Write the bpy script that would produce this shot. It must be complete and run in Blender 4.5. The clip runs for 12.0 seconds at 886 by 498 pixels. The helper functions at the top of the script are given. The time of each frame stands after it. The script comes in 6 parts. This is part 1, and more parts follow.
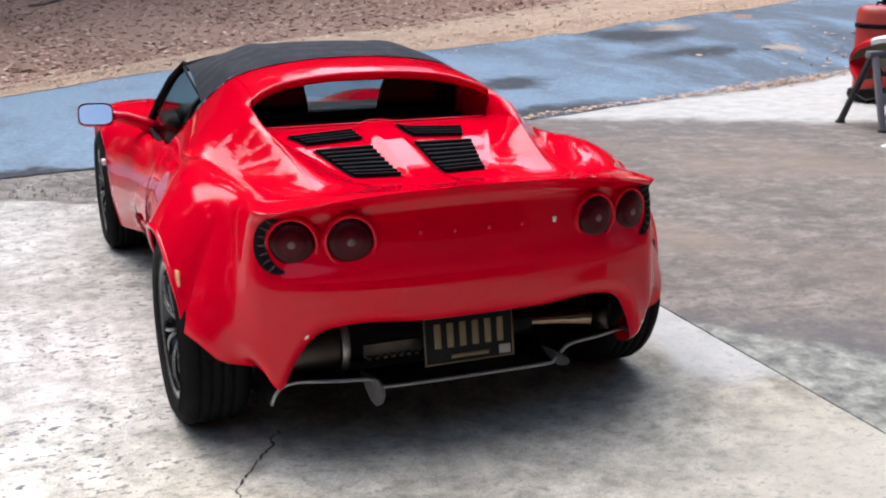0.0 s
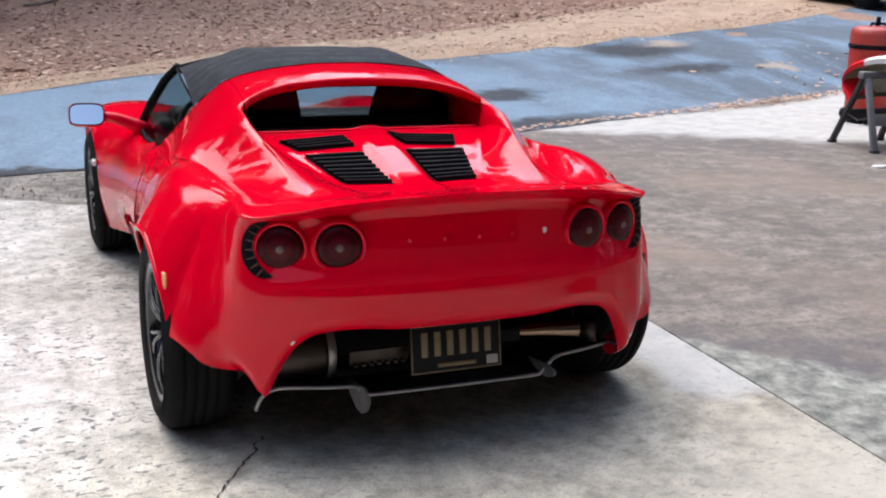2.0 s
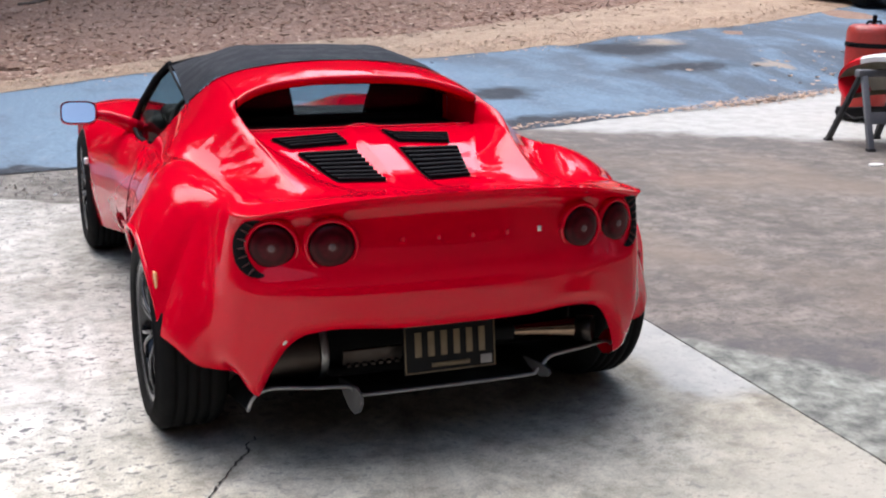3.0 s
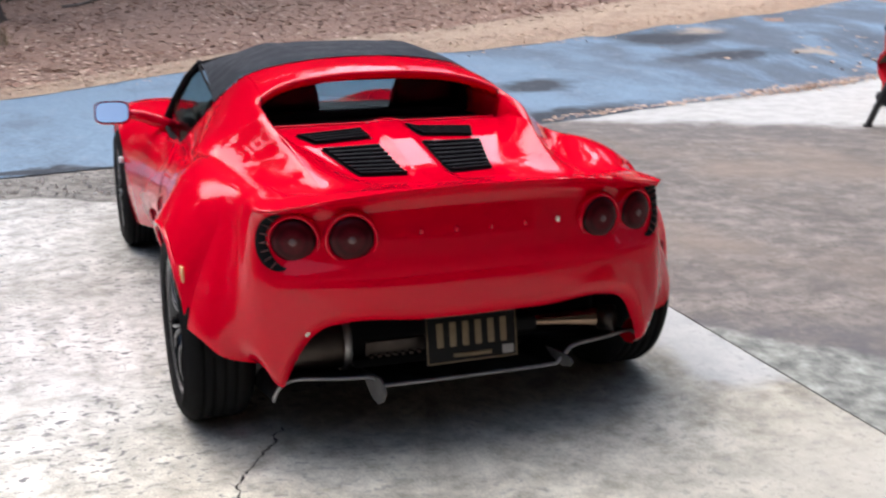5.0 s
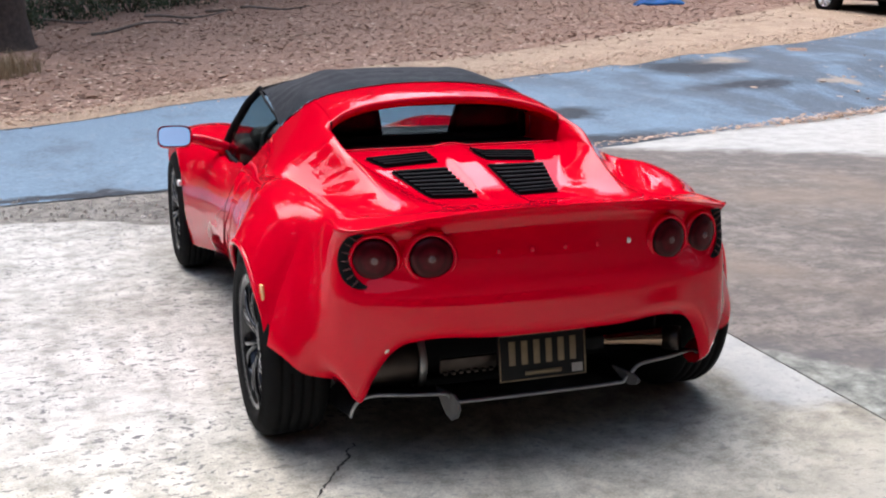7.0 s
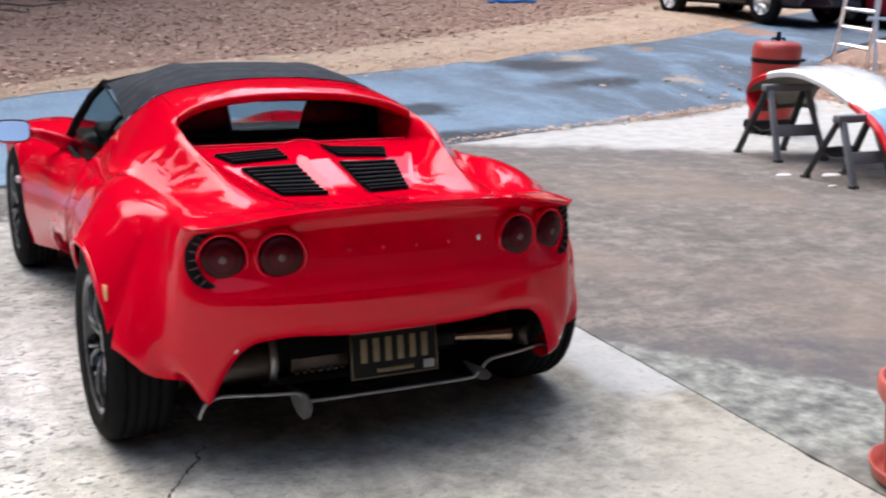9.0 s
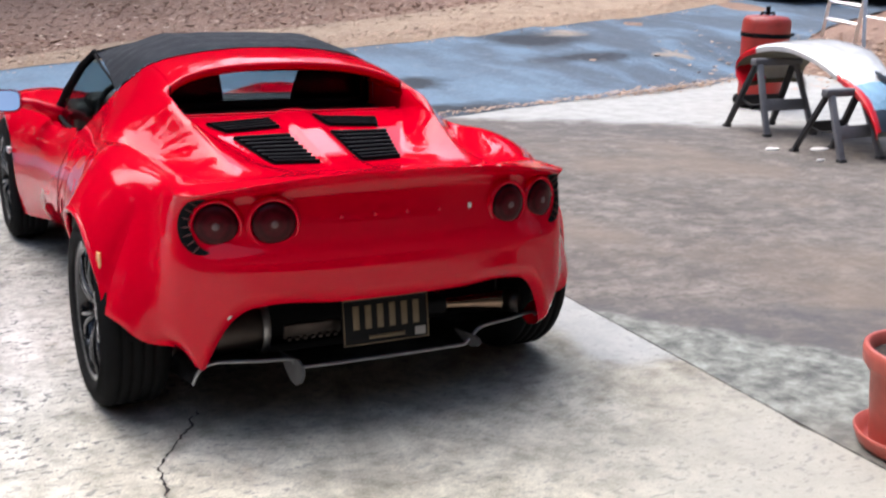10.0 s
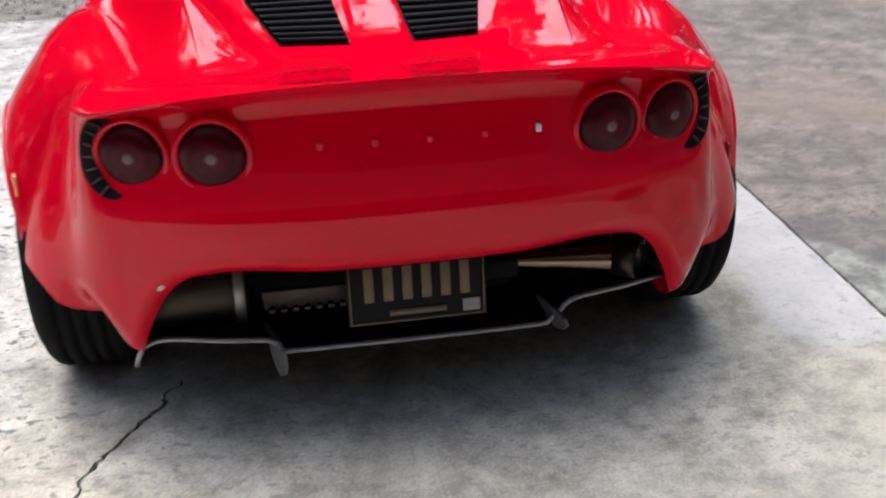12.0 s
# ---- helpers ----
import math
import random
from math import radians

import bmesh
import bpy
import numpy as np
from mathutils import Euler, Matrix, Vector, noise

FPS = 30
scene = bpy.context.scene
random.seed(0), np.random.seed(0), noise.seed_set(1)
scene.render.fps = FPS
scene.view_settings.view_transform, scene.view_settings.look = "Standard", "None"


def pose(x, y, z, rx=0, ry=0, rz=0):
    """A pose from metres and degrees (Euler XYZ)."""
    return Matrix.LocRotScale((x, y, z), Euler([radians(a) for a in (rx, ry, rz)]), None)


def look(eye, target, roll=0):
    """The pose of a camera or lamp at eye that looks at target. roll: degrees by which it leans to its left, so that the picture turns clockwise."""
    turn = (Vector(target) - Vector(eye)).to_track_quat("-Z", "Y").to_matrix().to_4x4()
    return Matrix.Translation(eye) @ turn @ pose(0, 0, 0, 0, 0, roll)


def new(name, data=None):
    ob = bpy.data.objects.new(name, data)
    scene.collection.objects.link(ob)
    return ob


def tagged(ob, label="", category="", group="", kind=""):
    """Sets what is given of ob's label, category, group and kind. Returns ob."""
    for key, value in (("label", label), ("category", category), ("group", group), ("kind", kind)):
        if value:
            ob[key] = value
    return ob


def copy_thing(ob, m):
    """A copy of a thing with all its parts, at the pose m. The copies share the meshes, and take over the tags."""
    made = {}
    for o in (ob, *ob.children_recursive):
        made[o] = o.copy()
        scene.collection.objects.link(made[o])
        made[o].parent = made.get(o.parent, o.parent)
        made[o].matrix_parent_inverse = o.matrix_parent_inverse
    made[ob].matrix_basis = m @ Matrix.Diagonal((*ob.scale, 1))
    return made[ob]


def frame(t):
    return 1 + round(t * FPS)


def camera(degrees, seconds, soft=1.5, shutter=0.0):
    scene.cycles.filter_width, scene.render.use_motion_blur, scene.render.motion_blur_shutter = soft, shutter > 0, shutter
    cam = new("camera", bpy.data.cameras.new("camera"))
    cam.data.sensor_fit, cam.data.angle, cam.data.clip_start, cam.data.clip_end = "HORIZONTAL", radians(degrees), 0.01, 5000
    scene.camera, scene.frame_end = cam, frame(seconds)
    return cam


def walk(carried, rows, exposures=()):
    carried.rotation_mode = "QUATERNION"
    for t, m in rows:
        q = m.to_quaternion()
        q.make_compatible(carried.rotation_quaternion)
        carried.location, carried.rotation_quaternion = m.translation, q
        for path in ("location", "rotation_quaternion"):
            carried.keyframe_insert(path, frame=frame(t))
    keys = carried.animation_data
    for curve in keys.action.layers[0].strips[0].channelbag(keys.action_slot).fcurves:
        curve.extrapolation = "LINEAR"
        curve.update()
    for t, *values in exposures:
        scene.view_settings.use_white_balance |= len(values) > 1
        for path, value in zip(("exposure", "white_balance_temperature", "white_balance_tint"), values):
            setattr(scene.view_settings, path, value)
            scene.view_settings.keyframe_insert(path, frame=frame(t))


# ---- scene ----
cam = camera(43.8, 12.0, soft=2.1, shutter=0.5)
PATH = [
    (0, (-1.303, -3.415, 1.549), (-0.577, -1.634, 1.001), 0.3),
    (0.5, (-1.299, -3.409, 1.55), (-0.586, -1.621, 1.005), 0.6),
    (1, (-1.3, -3.404, 1.545), (-0.578, -1.621, 0.998), 0.3),
    (1.5, (-1.292, -3.395, 1.542), (-0.546, -1.62, 1.001), 1.0),
    (2, (-1.295, -3.403, 1.538), (-0.551, -1.624, 1.009), 1.8),
    (2.5, (-1.286, -3.393, 1.539), (-0.537, -1.619, 0.999), 2.1),
    (3, (-1.276, -3.38, 1.53), (-0.526, -1.603, 0.999), 1.8),
    (3.2, (-1.265, -3.391, 1.531), (-0.524, -1.607, 1.013), 2.0),
    (4.8, (-1.218, -3.437, 1.54), (-0.487, -1.662, 0.978), 0.7),
    (5, (-1.221, -3.447, 1.537), (-0.549, -1.644, 0.994), 0.4),
    (5.5, (-1.28, -3.443, 1.535), (-0.62, -1.626, 1.02), 1.7),
    (6, (-1.346, -3.453, 1.547), (-0.694, -1.633, 1.035), 0.7),
    (6.5, (-1.417, -3.478, 1.554), (-0.772, -1.653, 1.052), 0.4),
    (6.7, (-1.43, -3.47, 1.534), (-0.782, -1.644, 1.04), 0.4),
    (8.3, (-1.431, -3.476, 1.55), (-0.717, -1.679, 1.04), 1.4),
    (8.5, (-1.435, -3.478, 1.542), (-0.7, -1.69, 1.028), 1.6),
    (9, (-1.41, -3.476, 1.544), (-0.519, -1.756, 1.046), 2.0),
    (9.5, (-1.423, -3.495, 1.531), (-0.487, -1.799, 1.033), 2.2),
    (10, (-1.431, -3.503, 1.523), (-0.526, -1.802, 0.985), 2.2),
    (10.5, (-1.319, -3.404, 1.514), (-0.494, -1.692, 0.89), 0.8),
    (11, (-0.967, -3.166, 1.514), (-0.318, -1.402, 0.831), 1.3),
    (11.5, (-0.668, -2.865, 1.499), (-0.177, -1.086, 0.728), 2.5),
    (12, (-0.354, -2.546, 1.485), (-0.017, -0.786, 0.595), -0.9),
]
walk(cam, [(t, look(eye, target, roll)) for t, eye, target, roll in PATH])

# ---- light ----
world = bpy.data.worlds.new("sky")
scene.world = world
world.use_nodes = True
wn = world.node_tree
for n in list(wn.nodes):
    wn.nodes.remove(n)
sky = wn.nodes.new("ShaderNodeTexSky")
sky.sky_type = "NISHITA"
sky.sun_disc = False
sky.sun_elevation, sky.sun_rotation = radians(60), radians(-25)
sky.air_density, sky.dust_density, sky.ozone_density = 1.0, 4.0, 1.5
wbg = wn.nodes.new("ShaderNodeBackground")
wbg.inputs["Strength"].default_value = 0.15
wout = wn.nodes.new("ShaderNodeOutputWorld")
wn.links.new(sky.outputs[0], wbg.inputs[0])
wn.links.new(wbg.outputs[0], wout.inputs[0])
sun = new("sun", bpy.data.lights.new("sun", "SUN"))
sun.data.energy, sun.data.angle, sun.data.color = 2.2, radians(88), (0.925, 0.935, 1.05)
sun.matrix_world = look((-2.11, 4.53, 8.66), (0, 0, 0))
scene.view_settings.exposure = 1.06


# ---- materials ----
def nodes_of(name):
    m = bpy.data.materials.new(name)
    m.use_nodes = True
    nt = m.node_tree
    return m, nt, nt.nodes["Principled BSDF"]


def tex(nt, kind, scale, detail=4.0, coord="Object", stretch=None, rough=0.6):
    tc = nt.nodes.new("ShaderNodeTexCoord")
    src = tc.outputs[coord]
    if stretch:
        mp = nt.nodes.new("ShaderNodeMapping")
        mp.inputs["Scale"].default_value = stretch
        nt.links.new(src, mp.inputs[0])
        src = mp.outputs[0]
    t = nt.nodes.new(kind)
    t.inputs["Scale"].default_value = scale
    if kind == "ShaderNodeTexNoise":
        t.inputs["Detail"].default_value = detail
        t.inputs["Roughness"].default_value = rough
    nt.links.new(src, t.inputs["Vector"])
    return t


def ramp(nt, src, stops):
    r = nt.nodes.new("ShaderNodeValToRGB")
    while len(r.color_ramp.elements) < len(stops):
        r.color_ramp.elements.new(0.5)
    for e, (p, c) in zip(r.color_ramp.elements, stops):
        e.position = p
        e.color = (*c, 1) if len(c) == 3 else c
    nt.links.new(src, r.inputs[0])
    return r.outputs[0]


def mix(nt, fac, a, b, blend="MIX"):
    n = nt.nodes.new("ShaderNodeMix")
    n.data_type, n.blend_type = "RGBA", blend
    for sock, v in ((n.inputs[0], fac), (n.inputs[6], a), (n.inputs[7], b)):
        if isinstance(v, (int, float)):
            sock.default_value = v
        elif isinstance(v, tuple):
            sock.default_value = (*v, 1)
        else:
            nt.links.new(v, sock)
    return n.outputs[2]


def bump(nt, p, height, strength=0.3, dist=0.005):
    b = nt.nodes.new("ShaderNodeBump")
    b.inputs["Strength"].default_value, b.inputs["Distance"].default_value = strength, dist
    nt.links.new(height, b.inputs["Height"])
    nt.links.new(b.outputs[0], p.inputs["Normal"])


def plain(name, color, rough=0.5, metal=0.0, coat=0.0, grain=0.12, scale=40.0, relief=0.0, dirt=None, gloss=0.5):
    """A surface of one colour with grain at two scales, and some relief."""
    m, nt, p = nodes_of(name)
    fine = tex(nt, "ShaderNodeTexNoise", scale, 5)
    broad = tex(nt, "ShaderNodeTexNoise", scale / 9, 3)
    lo = tuple(c * (1 - grain) for c in color)
    hi = tuple(min(1, c * (1 + grain)) for c in color)
    c = ramp(nt, fine.outputs[0], [(0.3, lo), (0.7, hi)])
    if dirt:
        c = mix(nt, ramp(nt, broad.outputs[0], [(0.5, (0, 0, 0)), (0.75, (0.6, 0.6, 0.6))]), c, dirt)
    nt.links.new(c, p.inputs["Base Color"])
    r = ramp(nt, broad.outputs[0], [(0.3, (rough * 0.85,) * 3), (0.7, (min(1, rough * 1.15),) * 3)])
    nt.links.new(r, p.inputs["Roughness"])
    p.inputs["Metallic"].default_value = metal
    p.inputs["Coat Weight"].default_value = coat
    p.inputs["Coat Roughness"].default_value = 0.03
    p.inputs["Specular IOR Level"].default_value = gloss
    if relief:
        bump(nt, p, fine.outputs[0], relief)
    return m


def glass_mat(name, tint, rough=0.02, coat=0.4):
    m, nt, p = nodes_of(name)
    p.inputs["Base Color"].default_value = (*tint, 1)
    p.inputs["Transmission Weight"].default_value = 1.0
    p.inputs["Roughness"].default_value = rough
    p.inputs["IOR"].default_value = 1.0
    p.inputs["Coat Weight"].default_value = coat
    p.inputs["Coat IOR"].default_value = 1.25
    return m


def paint(name, color):
    m, nt, p = nodes_of(name)
    flake = tex(nt, "ShaderNodeTexNoise", 260, 2)
    broad = tex(nt, "ShaderNodeTexNoise", 2.2, 3)
    c = ramp(nt, flake.outputs[0], [(0.3, tuple(v * 0.93 for v in color)), (0.7, color)])
    nt.links.new(c, p.inputs["Base Color"])
    p.inputs["Roughness"].default_value = 0.4
    p.inputs["Specular IOR Level"].default_value = 0.0
    p.inputs["Coat Weight"].default_value = 1.0
    p.inputs["Coat IOR"].default_value = 1.37
    nt.links.new(ramp(nt, broad.outputs[0], [(0.3, (0.008,) * 3), (0.75, (0.03,) * 3)]), p.inputs["Coat Roughness"])
    ripple = tex(nt, "ShaderNodeTexNoise", 9, 1)
    bump(nt, p, ripple.outputs[0], 0.05, 0.004)
    return m


RED = paint("red_paint", (0.67, 0.0, 0.016))
RED_PANEL = paint("red_panel_paint", (0.72, 0.01, 0.02))
DARK_RED = paint("dark_red_paint", (0.22, 0.012, 0.02))
BLACK = plain("black_plastic", (0.008, 0.008, 0.009), 0.6, relief=0.1, scale=120, gloss=0.06)
RUBBER = plain("tyre_rubber", (0.008, 0.008, 0.0085), 0.85, relief=0.2, scale=90, dirt=(0.014, 0.013, 0.012), gloss=0.1)
RIM = plain("black_alloy", (0.022, 0.023, 0.026), 0.22, 0.6, 0.6)
FIN = plain("fin_plastic", (0.10, 0.035, 0.035), 0.5, gloss=0.3)
DULL_ALU = plain("dull_aluminium", (0.30, 0.30, 0.31), 0.4, 0.9, dirt=(0.15, 0.14, 0.13))
# the diffuser edge's metal again, darkened for the shade the fins sit in
FIN_ALU = plain("shaded_aluminium", (0.16, 0.16, 0.165), 0.5, 0.7, dirt=(0.09, 0.085, 0.08))
ALU = plain("aluminium", (0.80, 0.80, 0.81), 0.35, 0.9, dirt=(0.50, 0.48, 0.46))
STEEL = plain("exhaust_steel", (0.065, 0.054, 0.05), 0.45, 1.0, dirt=(0.025, 0.02, 0.018))
CANVAS = plain("soft_top_canvas", (0.016, 0.020, 0.027), 0.85, relief=0.35, scale=160, dirt=(0.028, 0.032, 0.040), gloss=0.25)
SEAT = plain("seat_leather", (0.006, 0.006, 0.007), 0.6, relief=0.15, scale=70, gloss=0.2)
def lens_mat():
    """Dark red lens over a ringed reflector, palest in the middle."""
    m, nt, p = nodes_of("lamp_lens")
    tc = nt.nodes.new("ShaderNodeTexCoord")
    mp = nt.nodes.new("ShaderNodeMapping")
    mp.inputs["Scale"].default_value = (15, 15, 0)
    nt.links.new(tc.outputs["Object"], mp.inputs[0])
    ln = nt.nodes.new("ShaderNodeVectorMath")
    ln.operation = "LENGTH"
    nt.links.new(mp.outputs[0], ln.inputs[0])
    star = tex(nt, "ShaderNodeTexNoise", 70, 3)
    c = ramp(nt, ln.outputs["Value"], [(0.10, (0.16, 0.05, 0.05)), (0.24, (0.07, 0.006, 0.009)), (0.45, (0.075, 0.001, 0.006)), (0.62, (0.035, 0.0005, 0.003)), (0.8, (0.065, 0.0008, 0.005)), (0.95, (0.012, 0.0003, 0.001))])
    c = mix(nt, 0.5, c, ramp(nt, star.outputs[0], [(0.3, (0.2,) * 3), (0.7, (0.66,) * 3)]), "OVERLAY")
    nt.links.new(c, p.inputs["Base Color"])
    p.inputs["Roughness"].default_value = 0.3
    p.inputs["Specular IOR Level"].default_value = 0.1
    p.inputs["Coat Weight"].default_value = 0.15
    p.inputs["Coat Roughness"].default_value = 0.02
    p.inputs["Coat IOR"].default_value = 1.35
    return m


LENS = lens_mat()
BULB = plain("lamp_reflector", (0.15, 0.10, 0.10), 0.35, 0.3)
# pale amber stands for sky glinting in the red left side marker
MARKER_GLINT = plain("marker_glint_lens", (0.80, 0.42, 0.16), 0.15, 0.0, 1.0)
WHITE = plain("white_lens", (0.85, 0.83, 0.8), 0.2, 0.0, 0.5)
MIRROR = plain("mirror_silver", (0.9, 0.92, 0.94), 0.03, 1.0, grain=0.01)
CHROME = plain("chrome", (0.26, 0.18, 0.13), 0.22, 1.0)
PLATE = plain("plate_black", (0.008, 0.008, 0.009), 0.6, gloss=0.15)
GOLD = plain("plate_gold", (0.17, 0.125, 0.07), 0.5)
STICKER = plain("plate_sticker", (0.75, 0.73, 0.7), 0.5)
DECAL = plain("plate_decal", (0.32, 0.31, 0.30), 0.6)
GLASS = glass_mat("clear_glass", (0.48, 0.57, 0.59))
SIDE_GLASS = glass_mat("side_glass", (0.16, 0.21, 0.20), coat=0.3)


# ---- mesh helpers ----
def part(name, bm, material, parent=None, label="", smooth=True):
    """Links a bmesh as one mesh object under a thing or a part."""
    me = bpy.data.meshes.new(name)
    bmesh.ops.recalc_face_normals(bm, faces=bm.faces[:])
    bm.to_mesh(me)
    bm.free()
    for poly in me.polygons:
        poly.use_smooth = smooth
    me.materials.append(material)
    ob = new(name, me)
    if parent is not None:
        ob.parent = parent
    if label:
        ob["label"] = label
    return ob


def raw(name, verts, faces, material, parent=None, label="", smooth=True):
    me = bpy.data.meshes.new(name)
    me.from_pydata([tuple(v) for v in verts], [], faces)
    me.update()
    for poly in me.polygons:
        poly.use_smooth = smooth
    me.materials.append(material)
    ob = new(name, me)
    if parent is not None:
        ob.parent = parent
    if label:
        ob["label"] = label
    return ob


def thing(name, label, category, group="", at=(0, 0, 0), rz=0.0):
    e = new(name)
    e.matrix_world = pose(*at, 0, 0, rz)
    return tagged(e, label, category, group)


def box(bm, size, at=(0, 0, 0), rot=(0, 0, 0), bevel=0.0, segs=2):
    r = bmesh.ops.create_cube(bm, size=1.0)
    vs = r["verts"]
    bmesh.ops.scale(bm, vec=size, verts=vs)
    if bevel:
        es = list({e for v in vs for e in v.link_edges})
        r = bmesh.ops.bevel(bm, geom=es, offset=bevel, segments=segs, profile=0.5, affect="EDGES")
        vs = list({v for f in r["faces"] for v in f.verts} | {v for v in vs if v.is_valid})
    bmesh.ops.transform(bm, matrix=pose(*at, *rot), verts=vs)
    return vs


def lathe(bm, prof, steps=48, matrix=None, closed=False):
    """Turns a profile of (radius, height) round z."""
    rings = []
    for r, h in prof:
        rings.append([bm.verts.new((r * math.cos(2 * math.pi * i / steps), r * math.sin(2 * math.pi * i / steps), h)) for i in range(steps)])
    pairs = list(zip(rings, rings[1:])) + ([(rings[-1], rings[0])] if closed else [])
    for a, b in pairs:
        for i in range(steps):
            k = (i + 1) % steps
            bm.faces.new((a[i], a[k], b[k], b[i]))
    if matrix is not None:
        bmesh.ops.transform(bm, matrix=matrix, verts=[v for ring in rings for v in ring])
    return rings


def tube(bm, pts, r, sides=8, cap=True, flat=1.0):
    """A tube along points; r is a number or one per point."""
    pts = [Vector(p) for p in pts]
    rs = r if isinstance(r, (list, tuple)) else [r] * len(pts)
    rings, side = [], None
    for i, p in enumerate(pts):
        d = (pts[min(i + 1, len(pts) - 1)] - pts[max(i - 1, 0)]).normalized()
        if side is None:
            side = d.cross(Vector((0, 0, 1)) if abs(d.z) < 0.9 else Vector((1, 0, 0))).normalized()
        side = (side - d * side.dot(d)).normalized()
        up = side.cross(d)
        rings.append([bm.verts.new(p + rs[i] * (math.cos(a) * side + flat * math.sin(a) * up)) for a in (2 * math.pi * k / sides for k in range(sides))])
    for a, b in zip(rings, rings[1:]):
        for k in range(sides):
            bm.faces.new((a[k], a[(k + 1) % sides], b[(k + 1) % sides], b[k]))
    if cap:
        bm.faces.new(rings[0])
        bm.faces.new(rings[-1][::-1])


def grid_faces(nr, nc, keep=None):
    out = []
    for i in range(nr - 1):
        for j in range(nc - 1):
            if keep is None or keep[i, j]:
                a = i * nc + j
                out.append((a, a + 1, a + nc + 1, a + nc))
    return out


def curve_through(pts, n):
    """n points evenly spaced on a smooth curve through pts."""
    p = np.array(pts, float)
    p = np.vstack([2 * p[0] - p[1], p, 2 * p[-1] - p[-2]])
    t = np.linspace(0, 1, 24, endpoint=False)[:, None]
    out = []
    for a, b, c, d in zip(p, p[1:], p[2:], p[3:]):
        out.append(0.5 * (2 * b + (c - a) * t + (2 * a - 5 * b + 4 * c - d) * t**2 + (3 * b - a - 3 * c + d) * t**3))
    q = np.vstack(out + [p[-2:-1]])
    s = np.r_[0, np.cumsum(np.linalg.norm(np.diff(q, axis=0), axis=1))]
    w = np.linspace(0, s[-1], n)
    return np.stack([np.interp(w, s, q[:, k]) for k in range(p.shape[1])], 1)


def smooth_table(*pairs):
    """A function that runs smoothly through pairs of (input, value)."""
    xs, ys = np.array(pairs, float).T
    d = np.gradient(ys, xs)

    def f(x):
        x = np.clip(np.asarray(x, float), xs[0], xs[-1])
        i = np.clip(np.searchsorted(xs, x) - 1, 0, len(xs) - 2)
        h = xs[i + 1] - xs[i]
        t = (x - xs[i]) / h
        return ((2 * t**3 - 3 * t**2 + 1) * ys[i] + (t**3 - 2 * t**2 + t) * h * d[i] + (3 * t**2 - 2 * t**3) * ys[i + 1] + (t**3 - t**2) * h * d[i + 1])

    return f


def step(a, b, x):
    t = np.clip((np.asarray(x, float) - a) / (b - a), 0, 1)
    return t * t * (3 - 2 * t)


def rise(x, y):
    """The height of the ground: level by the house, climbing gently away from it."""
    s = 0.6 * np.asarray(x, float) + 0.8 * np.asarray(y, float) - 7.5
    full = 0.055 * np.where(s > 30, s, np.log1p(np.exp(np.clip(s, -30, 30))))
    edge = np.interp(x, [1.3, 3.2, 4.3, 5.3, 6.4, 7.3, 9.0, 10.5], [4.6, 5.2, 5.62, 5.95, 6.3, 6.6, 7.4, 8.3])
    return full * (1 - (1 - step(0.0, 1.8, y - edge)) * (1 - step(9.5, 11.0, x)))


# ---- ground, slab, road ----
def ground_material():
    m, nt, p = nodes_of("leaf_litter_ground")
    fine = tex(nt, "ShaderNodeTexNoise", 26, 8, rough=0.75)
    mid = tex(nt, "ShaderNodeTexNoise", 3.2, 5)
    broad = tex(nt, "ShaderNodeTexNoise", 0.35, 4)
    c = ramp(nt, fine.outputs[0], [(0.28, (0.085, 0.045, 0.032)), (0.45, (0.28, 0.165, 0.115)), (0.6, (0.45, 0.30, 0.22)), (0.78, (0.66, 0.52, 0.41))])
    c = mix(nt, ramp(nt, mid.outputs[0], [(0.4, (0, 0, 0)), (0.7, (0.7, 0.7, 0.7))]), c, (0.25, 0.16, 0.125))
    c = mix(nt, ramp(nt, broad.outputs[0], [(0.55, (0, 0, 0)), (0.75, (0.35, 0.35, 0.35))]), c, (0.14, 0.13, 0.06))
    nt.links.new(c, p.inputs["Base Color"])
    p.inputs["Roughness"].default_value = 0.9
    bump(nt, p, fine.outputs[0], 0.8, 0.03)
    return m


def tilted_mask(nt, ax, ay, off, soft, wobble):
    """White where ax * x + ay * y + off is above 0, with an uneven edge."""
    tc = nt.nodes.new("ShaderNodeTexCoord")
    sep = nt.nodes.new("ShaderNodeSeparateXYZ")
    nt.links.new(tc.outputs["Object"], sep.inputs[0])
    nz = tex(nt, "ShaderNodeTexNoise", 2.6, 6, rough=0.65)
    terms = [(sep.outputs[0], ax), (sep.outputs[1], ay), (nz.outputs[0], wobble)]
    total = None
    for src, k in terms:
        mm = nt.nodes.new("ShaderNodeMath")
        mm.operation = "MULTIPLY_ADD"
        nt.links.new(src, mm.inputs[0])
        mm.inputs[1].default_value = k
        if total is None:
            mm.inputs[2].default_value = off - wobble * 0.5
        else:
            nt.links.new(total, mm.inputs[2])
        total = mm.outputs[0]
    mr = nt.nodes.new("ShaderNodeMapRange")
    mr.inputs["From Min"].default_value, mr.inputs["From Max"].default_value = -soft, soft
    nt.links.new(total, mr.inputs["Value"])
    return mr.outputs[0]


